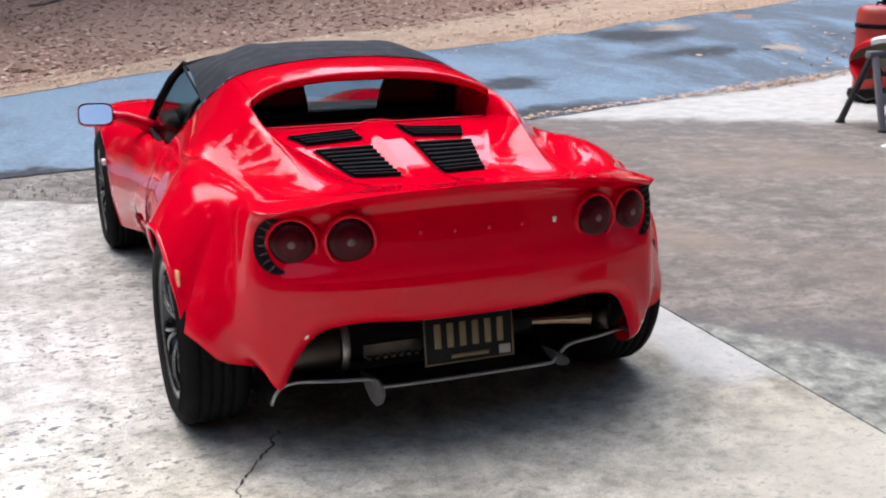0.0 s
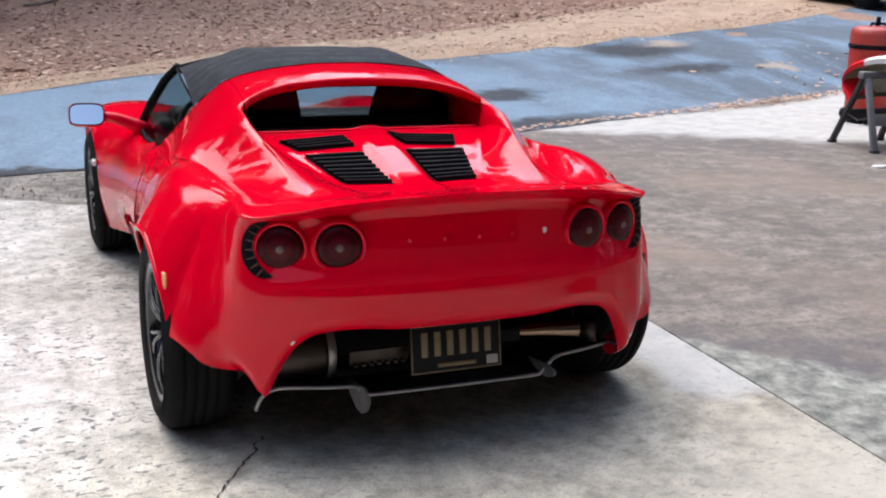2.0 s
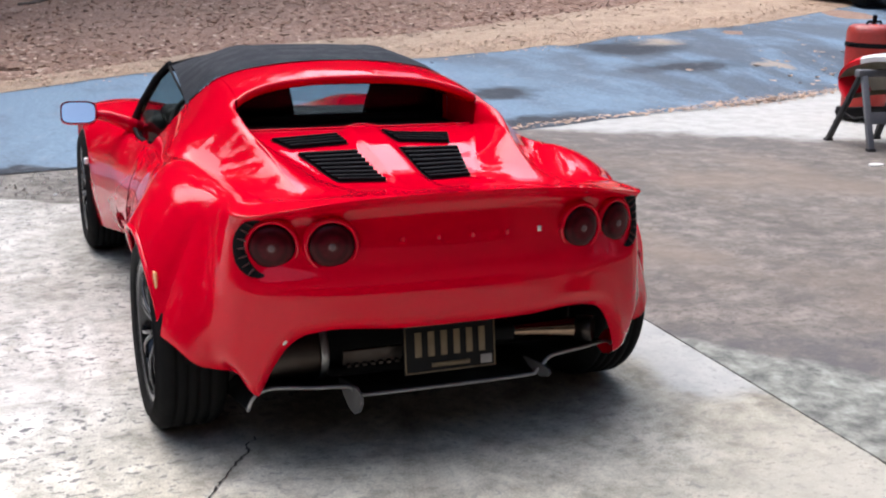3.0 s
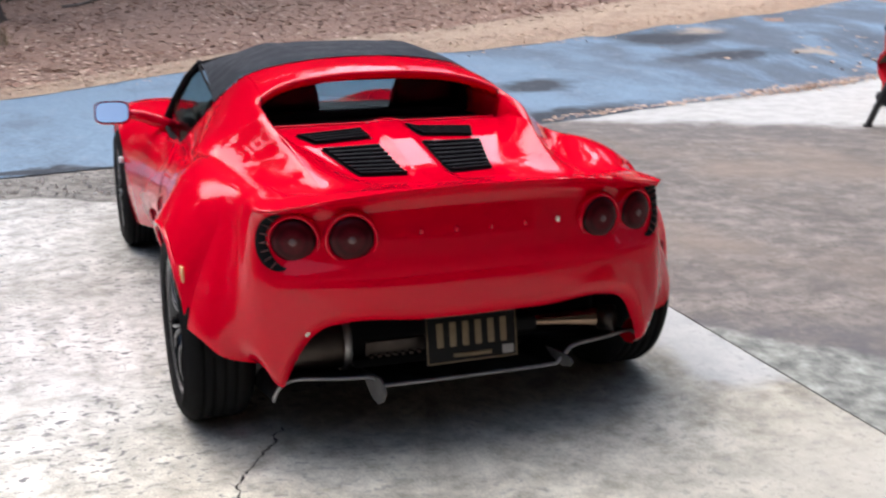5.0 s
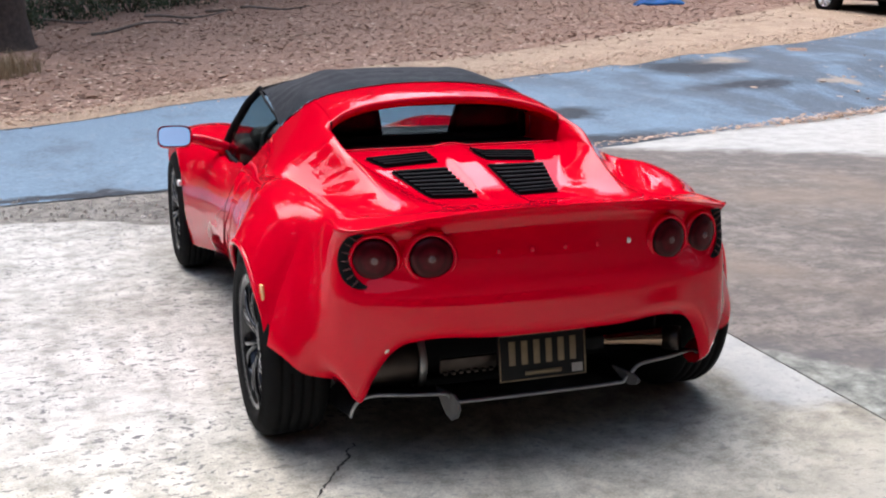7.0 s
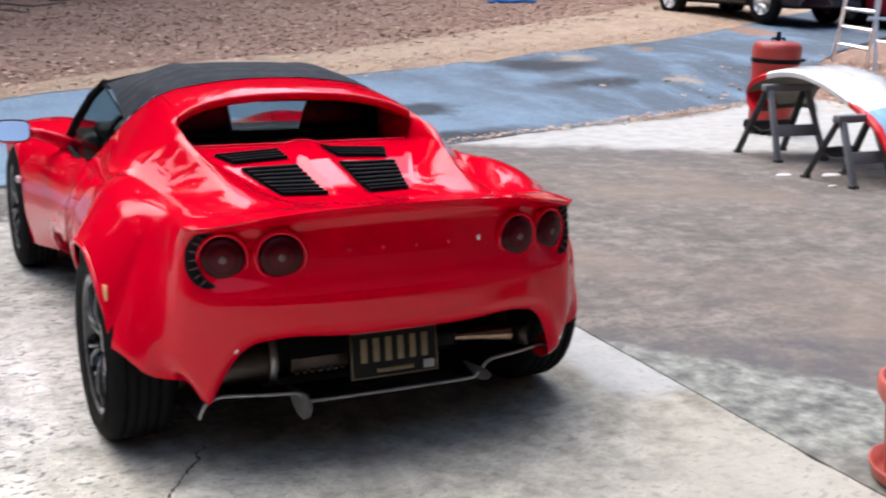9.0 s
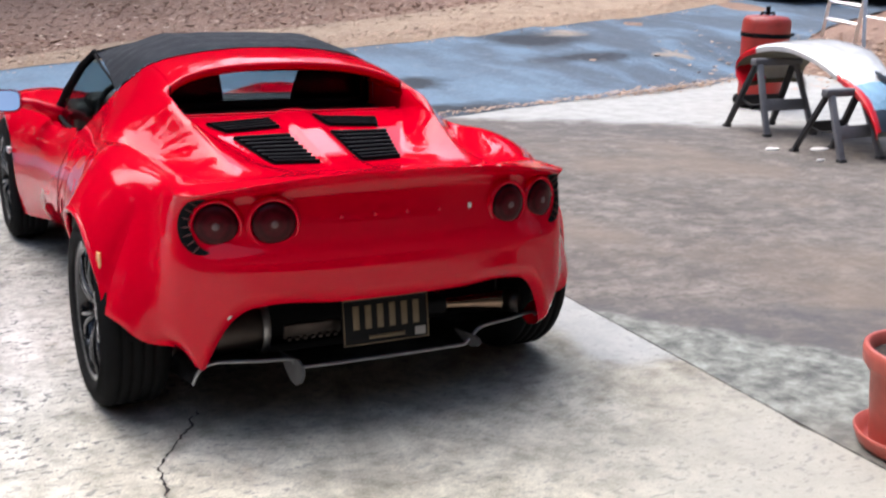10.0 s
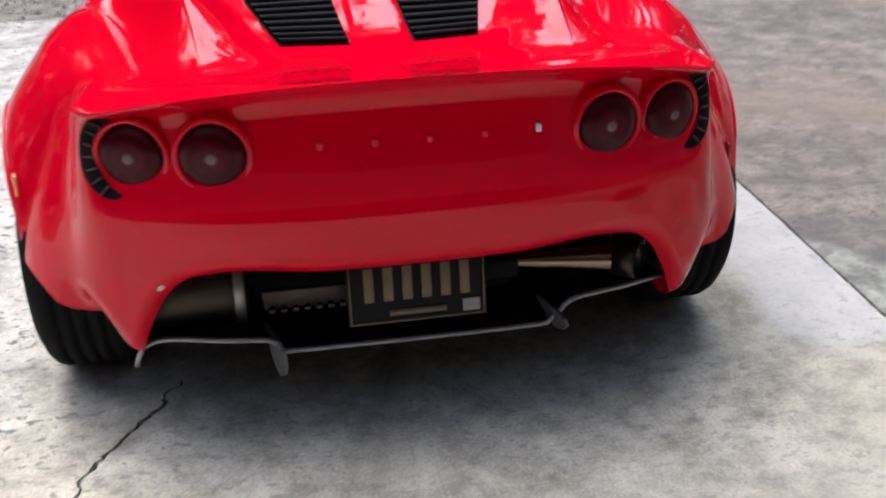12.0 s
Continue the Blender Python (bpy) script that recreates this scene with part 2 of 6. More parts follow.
def concrete(name, pale, mid, dark, speck, grain=0.6, worn=False):
    """Old concrete: cloudy patches at two scales, fine grit and clustered dark pits."""
    m, nt, p = nodes_of(name)
    grit = tex(nt, "ShaderNodeTexNoise", 140, 6, rough=0.7)
    cloud = tex(nt, "ShaderNodeTexNoise", 0.9, 7, rough=0.62)
    patch = tex(nt, "ShaderNodeTexNoise", 5.0, 8, rough=0.75, stretch=(1.0, 1.0, 1))
    pits = tex(nt, "ShaderNodeTexNoise", 30, 2.5, rough=0.6, stretch=(0.8, 1.15, 1))
    crumbs = tex(nt, "ShaderNodeTexNoise", 52, 3, rough=0.6)
    where = tex(nt, "ShaderNodeTexNoise", 2.1, 4, rough=0.6)
    c = ramp(nt, cloud.outputs[0], [(0.36, mid), (0.52, pale), (0.72, tuple(v * 1.1 for v in pale))])
    c = mix(nt, ramp(nt, patch.outputs[0], [(0.38, (0.55,) * 3), (0.53, (0, 0, 0))]), c, tuple(v * 0.78 for v in mid))
    c = mix(nt, ramp(nt, patch.outputs[0], [(0.56, (0, 0, 0)), (0.70, (0.6,) * 3)]), c, tuple(min(0.8, v * 1.2) for v in pale))
    mottle = tex(nt, "ShaderNodeTexNoise", 8.5, 8, rough=0.7)
    c = mix(nt, 0.85, c, ramp(nt, mottle.outputs[0], [(0.34, (0.28, 0.275, 0.26)), (0.5, (0.5,) * 3), (0.66, (0.68,) * 3)]), "OVERLAY")
    c = mix(nt, grain, c, ramp(nt, grit.outputs[0], [(0.3, (0.25,) * 3), (0.7, (0.78,) * 3)]), "OVERLAY")
    gate = ramp(nt, where.outputs[0], [(0.36, (0.1,) * 3), (0.56, (1, 1, 1))])
    if worn:
        pitted = tilted_mask(nt, -1.0, 0.25, -0.62, 0.5, 1.2)
        gate = mix(nt, 1.0, gate, mix(nt, pitted, (0.4, 0.4, 0.4), (1.0, 1.0, 1.0)), "MULTIPLY")
        # brown dirt tint off the pitted side, also warming the car's bluish shadow
        c = mix(nt, 1.0, c, mix(nt, pitted, (0.96, 0.93, 0.84), (1.06, 1.06, 1.06)), "MULTIPLY")
        # darker, browner towards the stained slab: dirt plus the car's contact shade in the colour
        c = mix(nt, 1.0, c, mix(nt, tilted_mask(nt, 1.0, 0.5, -0.45, 0.7, 0.7), (0.97, 0.975, 0.98), (0.63, 0.615, 0.59)), "MULTIPLY")
        # lightened and warmed towards the camera, to lift the shadow behind the car
        c = mix(nt, 1.0, c, mix(nt, tilted_mask(nt, -0.35, -1.0, -0.5, 0.4, 0.8), (1.0, 1.0, 1.0), (1.32, 1.30, 1.22)), "MULTIPLY")
        # washed-out pale strip along the joint, ending in a broken edge
        strip_a = mix(nt, 1.0, tilted_mask(nt, 1.0, 0.0, -0.98, 0.06, 0.45), tilted_mask(nt, 0.35, 1.0, -0.02, 0.07, 0.5), "MULTIPLY")
        c = mix(nt, mix(nt, 1.0, strip_a, (0.6, 0.6, 0.6), "MULTIPLY"), c, (0.46, 0.48, 0.48))
        c = mix(nt, mix(nt, 1.0, tilted_mask(nt, 0.55, -1.0, -1.35, 0.35, 0.9), (0.8, 0.8, 0.8), "MULTIPLY"), c, (0.39, 0.38, 0.33))
    pit = ramp(nt, pits.outputs[0], [(0.575, (0, 0, 0)), (0.615, (speck,) * 3)])
    c = mix(nt, mix(nt, 1.0, pit, gate, "MULTIPLY"), c, dark)
    crumb = ramp(nt, crumbs.outputs[0], [(0.59, (0, 0, 0)), (0.66, (speck * 0.8,) * 3)])
    c = mix(nt, mix(nt, 1.0, crumb, gate, "MULTIPLY"), c, dark)
    s = mix(nt, 0.5, grit.outputs[0], pits.outputs[0])
    p.inputs["Roughness"].default_value = 0.82
    return m, nt, p, c, s


def finish(parts, strength=0.5, dist=0.006):
    m, nt, p, c, s = parts
    nt.links.new(c, p.inputs["Base Color"])
    bump(nt, p, s, strength, dist)
    return m


def stained_concrete():
    """Brown tyre-worn concrete with streaks, a smudged band and a clean pale far edge."""
    m, nt, p, c, s = concrete("stained_concrete", (0.190, 0.166, 0.142), (0.128, 0.111, 0.094), (0.07, 0.062, 0.055), 0.85, 0.9)
    streak = tex(nt, "ShaderNodeTexNoise", 5.5, 9, rough=0.8, stretch=(0.8, 1.0, 1))
    wide = tex(nt, "ShaderNodeTexNoise", 0.55, 5, rough=0.6)
    grit = tex(nt, "ShaderNodeTexNoise", 60, 5, rough=0.7)
    c = mix(nt, ramp(nt, streak.outputs[0], [(0.36, (0.9,) * 3), (0.52, (0, 0, 0))]), c, (0.105, 0.092, 0.083))
    c = mix(nt, ramp(nt, streak.outputs[0], [(0.52, (0, 0, 0)), (0.68, (0.75,) * 3)]), c, (0.30, 0.268, 0.232))
    c = mix(nt, ramp(nt, wide.outputs[0], [(0.48, (0, 0, 0)), (0.62, (0.6,) * 3)]), c, (0.22, 0.172, 0.13))
    smudge = mix(nt, 1.0, tilted_mask(nt, 0.45, 1.0, -5.75, 0.25, 1.1), ramp(nt, streak.outputs[0], [(0.42, (0.9,) * 3), (0.58, (0.1,) * 3)]), "MULTIPLY")
    c = mix(nt, smudge, c, (0.12, 0.108, 0.10))
    clean = ramp(nt, grit.outputs[0], [(0.3, (0.40, 0.40, 0.37)), (0.7, (0.53, 0.53, 0.50))])
    clean = mix(nt, ramp(nt, streak.outputs[0], [(0.40, (0.55,) * 3), (0.56, (0, 0, 0))]), clean, (0.28, 0.27, 0.245))
    c = mix(nt, tilted_mask(nt, 0.45, 1.0, -6.62, 0.16, 0.9), c, clean)
    # damp dark tongue across the slab, and a scoured pale corner with a broken edge beside the joint
    tongue = mix(nt, 1.0, tilted_mask(nt, -0.517, -1.0, 1.02, 0.10, 0.5), ramp(nt, streak.outputs[0], [(0.40, (0.95,) * 3), (0.62, (0.35,) * 3)]), "MULTIPLY")
    c = mix(nt, tongue, c, (0.092, 0.088, 0.088))
    chipped = tex(nt, "ShaderNodeTexNoise", 9, 6, rough=0.7)
    scour = ramp(nt, chipped.outputs[0], [(0.36, (0.085, 0.085, 0.08)), (0.46, (0.16, 0.165, 0.145)), (0.56, (0.25, 0.26, 0.225)), (0.68, (0.38, 0.39, 0.35))])
    c = mix(nt, tilted_mask(nt, -1.2, -1.0, 1.72, 0.05, 0.75), c, scour)
    c = mix(nt, mix(nt, 1.0, tilted_mask(nt, -0.6, -1.0, -0.35, 0.30, 1.0), (0.6, 0.6, 0.6), "MULTIPLY"), c, (0.20, 0.19, 0.155))
    return finish((m, nt, p, c, s), 0.6, 0.008)


def spot(nt, cx_, cy_, rx, ry, turn):
    """White inside a ragged oval patch round a place on the ground."""
    tc = nt.nodes.new("ShaderNodeTexCoord")
    nz = tex(nt, "ShaderNodeTexNoise", 1.6, 5, rough=0.65)
    warp = nt.nodes.new("ShaderNodeMix")
    warp.data_type, warp.blend_type = "RGBA", "LINEAR_LIGHT"
    warp.inputs[0].default_value = 0.5
    nt.links.new(tc.outputs["Object"], warp.inputs[6])
    nt.links.new(nz.outputs["Color"], warp.inputs[7])
    mp = nt.nodes.new("ShaderNodeMapping")
    mp.vector_type = "TEXTURE"
    mp.inputs["Location"].default_value = (cx_, cy_, 0)
    mp.inputs["Rotation"].default_value = (0, 0, radians(turn))
    mp.inputs["Scale"].default_value = (rx, ry, 1000)
    nt.links.new(warp.outputs[2], mp.inputs[0])
    ln = nt.nodes.new("ShaderNodeVectorMath")
    ln.operation = "LENGTH"
    nt.links.new(mp.outputs[0], ln.inputs[0])
    mr = nt.nodes.new("ShaderNodeMapRange")
    mr.inputs["From Min"].default_value, mr.inputs["From Max"].default_value = 1.2, 0.5
    nt.links.new(ln.outputs["Value"], mr.inputs["Value"])
    return mr.outputs[0]


def asphalt_material():
    m, nt, p = nodes_of("old_asphalt")
    grit = tex(nt, "ShaderNodeTexNoise", 150, 5, rough=0.7)
    patch = tex(nt, "ShaderNodeTexNoise", 0.7, 6, rough=0.6, stretch=(1.7, 0.8, 1))
    blot = tex(nt, "ShaderNodeTexNoise", 5, 5)
    c = ramp(nt, grit.outputs[0], [(0.25, (0.115, 0.175, 0.235)), (0.7, (0.22, 0.315, 0.405))])
    c = mix(nt, ramp(nt, patch.outputs[0], [(0.52, (0, 0, 0)), (0.68, (0.6,) * 3)]), c, (0.10, 0.12, 0.145))
    dark = mix(nt, 1.0, tilted_mask(nt, 1.0, 0.0, -4.6, 1.5, 2.0), ramp(nt, patch.outputs[0], [(0.36, (0, 0, 0)), (0.52, (0.75,) * 3)]), "MULTIPLY")
    c = mix(nt, dark, c, (0.085, 0.10, 0.12))
    rim = mix(nt, 1.0, tilted_mask(nt, 0.34, -1.0, 4.55, 0.18, 0.8), tilted_mask(nt, -1.0, 0.0, 4.8, 0.7, 0.8), "MULTIPLY")
    c = mix(nt, mix(nt, 1.0, rim, (0.85, 0.85, 0.85), "MULTIPLY"), c, (0.05, 0.055, 0.065))
    for cx_, cy_, rx, ry, turn in ((6.95, 9.85, 0.9, 0.7, 25), (6.85, 8.3, 0.9, 0.4, 10), (3.7, 7.2, 0.6, 0.35, 20), (3.4, 5.6, 1.0, 0.25, 25), (-1.6, 4.3, 2.2, 0.13, 4)):
        c = mix(nt, mix(nt, 1.0, spot(nt, cx_, cy_, rx, ry, turn), (0.95, 0.95, 0.95), "MULTIPLY"), c, (0.035, 0.04, 0.048))
    for cx_, cy_, rx, ry in ((7.8, 10.3, 0.4, 0.25), (8.1, 8.3, 0.4, 0.13)):
        c = mix(nt, mix(nt, 1.0, spot(nt, cx_, cy_, rx, ry, 15), (0.7, 0.7, 0.7), "MULTIPLY"), c, (0.42, 0.33, 0.24))
    fleck = tex(nt, "ShaderNodeTexNoise", 28, 5, rough=0.75)
    c = mix(nt, 0.6, c, ramp(nt, fleck.outputs[0], [(0.3, (0.25,) * 3), (0.7, (0.75,) * 3)]), "OVERLAY")
    c = mix(nt, ramp(nt, blot.outputs[0], [(0.58, (0, 0, 0)), (0.72, (0.35,) * 3)]), c, (0.30, 0.33, 0.37))
    nt.links.new(c, p.inputs["Base Color"])
    p.inputs["Roughness"].default_value = 0.75
    p.inputs["Specular IOR Level"].default_value = 0.2
    bump(nt, p, grit.outputs[0], 0.5, 0.004)
    return m


GROUND = ground_material()
SLAB_LIGHT = finish(concrete("pale_concrete", (0.50, 0.492, 0.452), (0.35, 0.34, 0.30), (0.13, 0.13, 0.13), 0.95, worn=True))
SLAB_STAIN = stained_concrete()
ASPHALT = asphalt_material()

gx = np.unique(np.r_[np.linspace(-400, -30, 12), np.linspace(-30, 50, 161), np.linspace(50, 500, 14)])
gy = np.unique(np.r_[np.linspace(-300, -12, 10), np.linspace(-12, 60, 145), np.linspace(60, 600, 16)])
GX, GY = np.meshgrid(gx, gy)
GZ = np.minimum(rise(GX, GY), 2.5)
near = (np.abs(GX) < 45) & (np.abs(GY) < 60)
bumps = np.array([[noise.noise((x * 0.5, y * 0.5, 3.0)) for x in gx] for y in gy])
GZ = GZ - 0.03 + 0.035 * bumps * near * step(6.5, 9, 0.3 * GX + GY)
ground = raw("ground", np.stack([GX, GY, GZ], -1).reshape(-1, 3), grid_faces(len(gy), len(gx)), GROUND)
tagged(ground, "brown ground covered in dead leaves beyond the road", "ground", kind="structure")

ROAD_NEAR = [(-30, 2.2), (-8, 3.6), (-1.8, 4.2), (-0.7, 4.38), (1.2, 4.45), (3.2, 5.05), (4.3, 5.5), (5.3, 5.82), (6.4, 6.18), (7.3, 6.45), (9.0, 7.25), (11.2, 8.85), (13.4, 10.2), (17, 11.9), (30, 17), (45, 24)]
ROAD_FAR = [(-30, 3.5), (-8, 5.6), (-1.9, 7.95), (-0.8, 8.75), (0.5, 9.6), (2.2, 9.95), (4.5, 10.0), (6.2, 10.5), (8.6, 11.3), (10.5, 11.85), (12.3, 12.7), (14.5, 13.9), (18, 15.8), (30, 22), (45, 30)]


def ribbon_sheet(name, near_pts, far_pts, n, m, material, lift, ragged=0.0):
    a, b = curve_through(near_pts, n), curve_through(far_pts, n)
    rag = np.array([[noise.noise((i * 0.11 * n / 200, 5.0, 0)), noise.noise((i * 0.11 * n / 200, 9.0, 0))] for i in range(n)]) * ragged
    v = []
    for j in range(m):
        t = j / (m - 1)
        q = a * (1 - t) + b * t
        q = q + (b - a) / np.linalg.norm(b - a, axis=1)[:, None] * ((1 - t) * rag[:, :1] + t * rag[:, 1:])
        v.append(np.c_[q, rise(q[:, 0], q[:, 1]) + lift])
    return raw(name, np.vstack(v), grid_faces(m, n), material)


road = ribbon_sheet("road", ROAD_NEAR, ROAD_FAR, 260, 30, ASPHALT, -0.012, 0.16)
tagged(road, "blue-grey worn asphalt drive with dark patches", "road", kind="structure")


def slab(name, outline, material, thick=0.14):
    bm = bmesh.new()
    top = [bm.verts.new((x, y, 0)) for x, y in outline]
    f = bm.faces.new(top)
    if f.normal.z < 0:
        f.normal_flip()
    r = bmesh.ops.extrude_face_region(bm, geom=[f])
    bmesh.ops.translate(bm, vec=(0, 0, -thick), verts=[v for v in r["geom"] if isinstance(v, bmesh.types.BMVert)])
    return part(name, bm, material, smooth=False)


def jag(pts, n, amp, seed):
    q = curve_through(pts, n)
    return [(x + amp * noise.noise((x * 3.1, y * 3.1, seed)), y + amp * noise.noise((x * 3.3, y * 2.9, seed + 5))) for x, y in q]


left_edge = jag([(1.27, 3.35), (0.2, 3.3), (-0.84, 3.3), (-1.13, 3.45), (-1.8, 3.58), (-6.0, 3.9)], 90, 0.05, 1.0)
def joint_edge(x_off, seed, side):
    """The long joint between the slabs: nearly straight, nibbled, with a few lost chips."""
    out = []
    for y in np.linspace(-5.7, 3.35, 400):
        x = float(np.interp(y, [-5.7, -1.0, 0.5, 3.35], [1.246, 1.266, 1.2945, 1.305]))
        nib = 0.004 * noise.noise((y * 9, seed, 0)) + 0.003 * noise.noise((y * 31, seed, 3))
        chip = 0.022 * max(0.0, noise.noise((y * 4.3, seed, 8)) - 0.28)
        out.append((x + x_off + side * (abs(nib) + chip), y))
    return out


slab_1 = slab("pavement_1", [(-6.0, -5.7)] + joint_edge(-0.003, 2.0, -1) + left_edge[1:], SLAB_LIGHT)
tagged(slab_1, "pale cracked concrete driveway slab", "pavement", kind="structure")
right_edge = jag([(10.5, 8.3), (9.0, 7.4), (7.3, 6.6), (6.4, 6.3), (5.3, 5.95), (4.3, 5.62), (3.2, 5.2), (1.32, 4.6)], 90, 0.06, 8.0)
slab_2 = slab("pavement_2", [(10.5, -5.7)] + right_edge + joint_edge(0.004, 6.0, 1)[::-1], SLAB_STAIN)
tagged(slab_2, "brown-stained concrete driveway slab with pale far edge", "pavement", kind="structure")


# ---- the red sports car: rear axle at y = 0, nose towards +y ----
car = thing("sports_car", "glossy red two-seat roadster with black soft top parked on concrete", "car", at=(-0.016, 0, 0))

half = curve_through([(0, -0.62), (0.2, -0.613), (0.4, -0.582), (0.56, -0.525), (0.675, -0.458), (0.768, -0.383), (0.833, -0.28), (0.862, -0.15), (0.870, 0.0), (0.872, 0.15), (0.862, 0.35),
                      (0.84, 0.55), (0.81, 0.75), (0.795, 1.0), (0.795, 1.3), (0.805, 1.6), (0.825, 1.9), (0.84, 2.2), (0.835, 2.45), (0.80, 2.7), (0.70, 2.9), (0.5, 3.04), (0.25, 3.10), (0, 3.11)], 300)
NH = len(half)
tan = np.gradient(half, axis=0)
tan /= np.linalg.norm(tan, axis=1)[:, None]
inward = np.stack([-tan[:, 1], tan[:, 0]], 1)
HX, HY = half.T
R_W, F_W, BASE = 0.317, 0.302, 2.30
rear_w = np.where(HY < 0.3, 1 - step(0.58, 0.75, HX), 0.0)

deck_c = smooth_table((-0.62, 0.868), (-0.5, 0.842), (-0.35, 0.808), (-0.2, 0.79), (-0.06, 0.79), (0.1, 0.822), (0.3, 0.865), (0.5, 0.895), (0.8, 0.90), (1.95, 0.74), (2.3, 0.695), (2.7, 0.60), (2.95, 0.50), (3.11, 0.40))
ridge_z = smooth_table((-0.4, 0.79), (-0.25, 0.80), (-0.1, 0.838), (0.1, 0.90), (0.3, 0.953), (0.45, 0.993), (0.6, 1.024), (0.75, 1.036), (1.1, 1.03))
shoulder = smooth_table((-0.62, 0.868), (-0.5, 0.845), (-0.35, 0.812), (-0.2, 0.815), (-0.05, 0.83), (0.1, 0.838), (0.3, 0.836), (0.5, 0.80), (0.75, 0.735), (1.0, 0.685), (1.3, 0.662), (1.6, 0.668), (1.9, 0.695),
                        (2.1, 0.725), (2.3, 0.728), (2.5, 0.70), (2.7, 0.63), (2.9, 0.53), (3.05, 0.44), (3.11, 0.40))
tuck_top = smooth_table((-0.62, 0.0), (-0.48, 0.06), (-0.42, 0.13), (-0.37, 0.172), (-0.3, 0.184), (-0.2, 0.175), (-0.1, 0.158), (0.1, 0.143), (0.4, 0.13), (0.75, 0.10), (1.0, 0.085), (1.6, 0.085), (2.0, 0.12), (2.3, 0.15), (2.7, 0.16), (3.0, 0.1), (3.11, 0.06))
tuck_low = smooth_table((-0.62, 0.0), (-0.45, 0.02), (-0.3, 0.012), (-0.1, 0.008), (0.3, 0.02), (0.5, 0.09), (0.9, 0.11), (1.5, 0.09), (1.8, 0.05), (2.5, 0.04), (3.11, 0.08))
tail_in = smooth_table((0.20, 0.004), (0.40, 0.004), (0.53, 0.002), (0.58, 0.001), (0.605, 0.005), (0.63, 0.014), (0.66, 0.027), (0.71, 0.044), (0.77, 0.057), (0.81, 0.060), (0.836, 0.048), (0.855, 0.012), (0.87, 0.0))
tail_low = smooth_table((0, 0.466), (0.2, 0.466), (0.44, 0.464), (0.49, 0.45), (0.535, 0.41), (0.575, 0.34), (0.612, 0.258), (0.638, 0.238), (0.655, 0.258), (0.68, 0.282), (0.72, 0.308), (0.77, 0.345), (0.82, 0.388), (0.87, 0.41))
sill = smooth_table((-0.62, 0.3), (0.36, 0.21), (0.5, 0.21), (1.0, 0.24), (1.5, 0.25), (1.75, 0.22), (1.9, 0.20), (2.6, 0.2), (2.8, 0.2), (3.11, 0.2))


hoop_base = smooth_table((0.40, 1.05), (0.49, 1.064), (0.54, 1.076), (0.62, 1.087), (0.72, 1.096), (0.85, 1.102), (1.2, 1.10))
crest_x = smooth_table((-0.6, 0.40), (-0.3, 0.405), (-0.12, 0.42), (0.1, 0.45), (0.25, 0.487), (0.4, 0.497), (0.5, 0.487), (0.6, 0.468), (0.75, 0.455), (1.4, 0.455))
flank_e = smooth_table((-0.6, 1.03), (-0.3, 1.1), (0.0, 1.25), (0.2, 1.35), (0.4, 1.3), (0.6, 1.1), (0.8, 1.0), (1.1, 1.0), (1.4, 1.0))
hip_x = smooth_table((-0.6, 0.52), (-0.3, 0.522), (-0.1, 0.537), (0.15, 0.588), (0.3, 0.65), (0.42, 0.695), (0.6, 0.74), (1.4, 0.74))
hip_dip = smooth_table((-0.6, 0.0), (-0.4, 0.0), (-0.2, 0.03), (0.0, 0.055), (0.15, 0.06), (0.27, 0.045), (0.36, 0.018), (0.42, 0.0), (0.5, 0.0), (1.4, 0.0))
outer_x = smooth_table((-0.6, 0.675), (0.1, 0.68), (0.5, 0.705), (0.8, 0.71), (1.0, 0.70), (1.15, 0.69), (1.4, 0.69))
wall_w = smooth_table((-0.6, 0.24), (-0.2, 0.21), (0.0, 0.165), (0.2, 0.115), (0.34, 0.075), (0.42, 0.05), (0.7, 0.04))


def hoop_rear(a):
    """Where the rear edge of the roof hoop lies at that half width."""
    return 0.49 - 0.095 * np.clip((a - 0.26) / 0.22, 0, 1) ** 2


def hoop_front(a):
    """Where the painted roof ends and the soft top or side window begins."""
    return np.interp(a, [0, 0.25, 0.36, 0.42, 0.455, 0.50, 0.53, 0.565, 0.595, 0.62, 0.645, 0.67], [0.72, 0.725, 0.737, 0.76, 0.79, 0.85, 0.895, 0.925, 0.95, 0.98, 1.02, 1.06])


def tail_blend(z, a, y):
    """Runs the rear deck out into the upturned spoiler lip."""
    lip = 0.868 - 0.030 * (a / 0.45) ** 2.5
    k = 1 - step(-0.50, -0.16 - 0.09 * step(0.52, 0.66, a), y)
    return z * (1 - k) + np.minimum(deck_c(y), lip + 0 * y) * k


def deck_of(x, y):
    """The engine cover between the buttresses, curving up into their inner walls."""
    a = np.abs(x)
    spine = 0.010 * (1 - step(0.045, 0.075, a)) * step(-0.35, -0.1, y) * (1 - step(0.5, 0.6, y))
    zc, xr = deck_c(y) + spine, crest_x(y)
    u = np.clip((a - xr + wall_w(y)) / wall_w(y), 0, 1)
    return tail_blend(zc + (ridge_z(y) - zc) * u ** 1.7 * (1.9 - 0.9 * u), a, y)


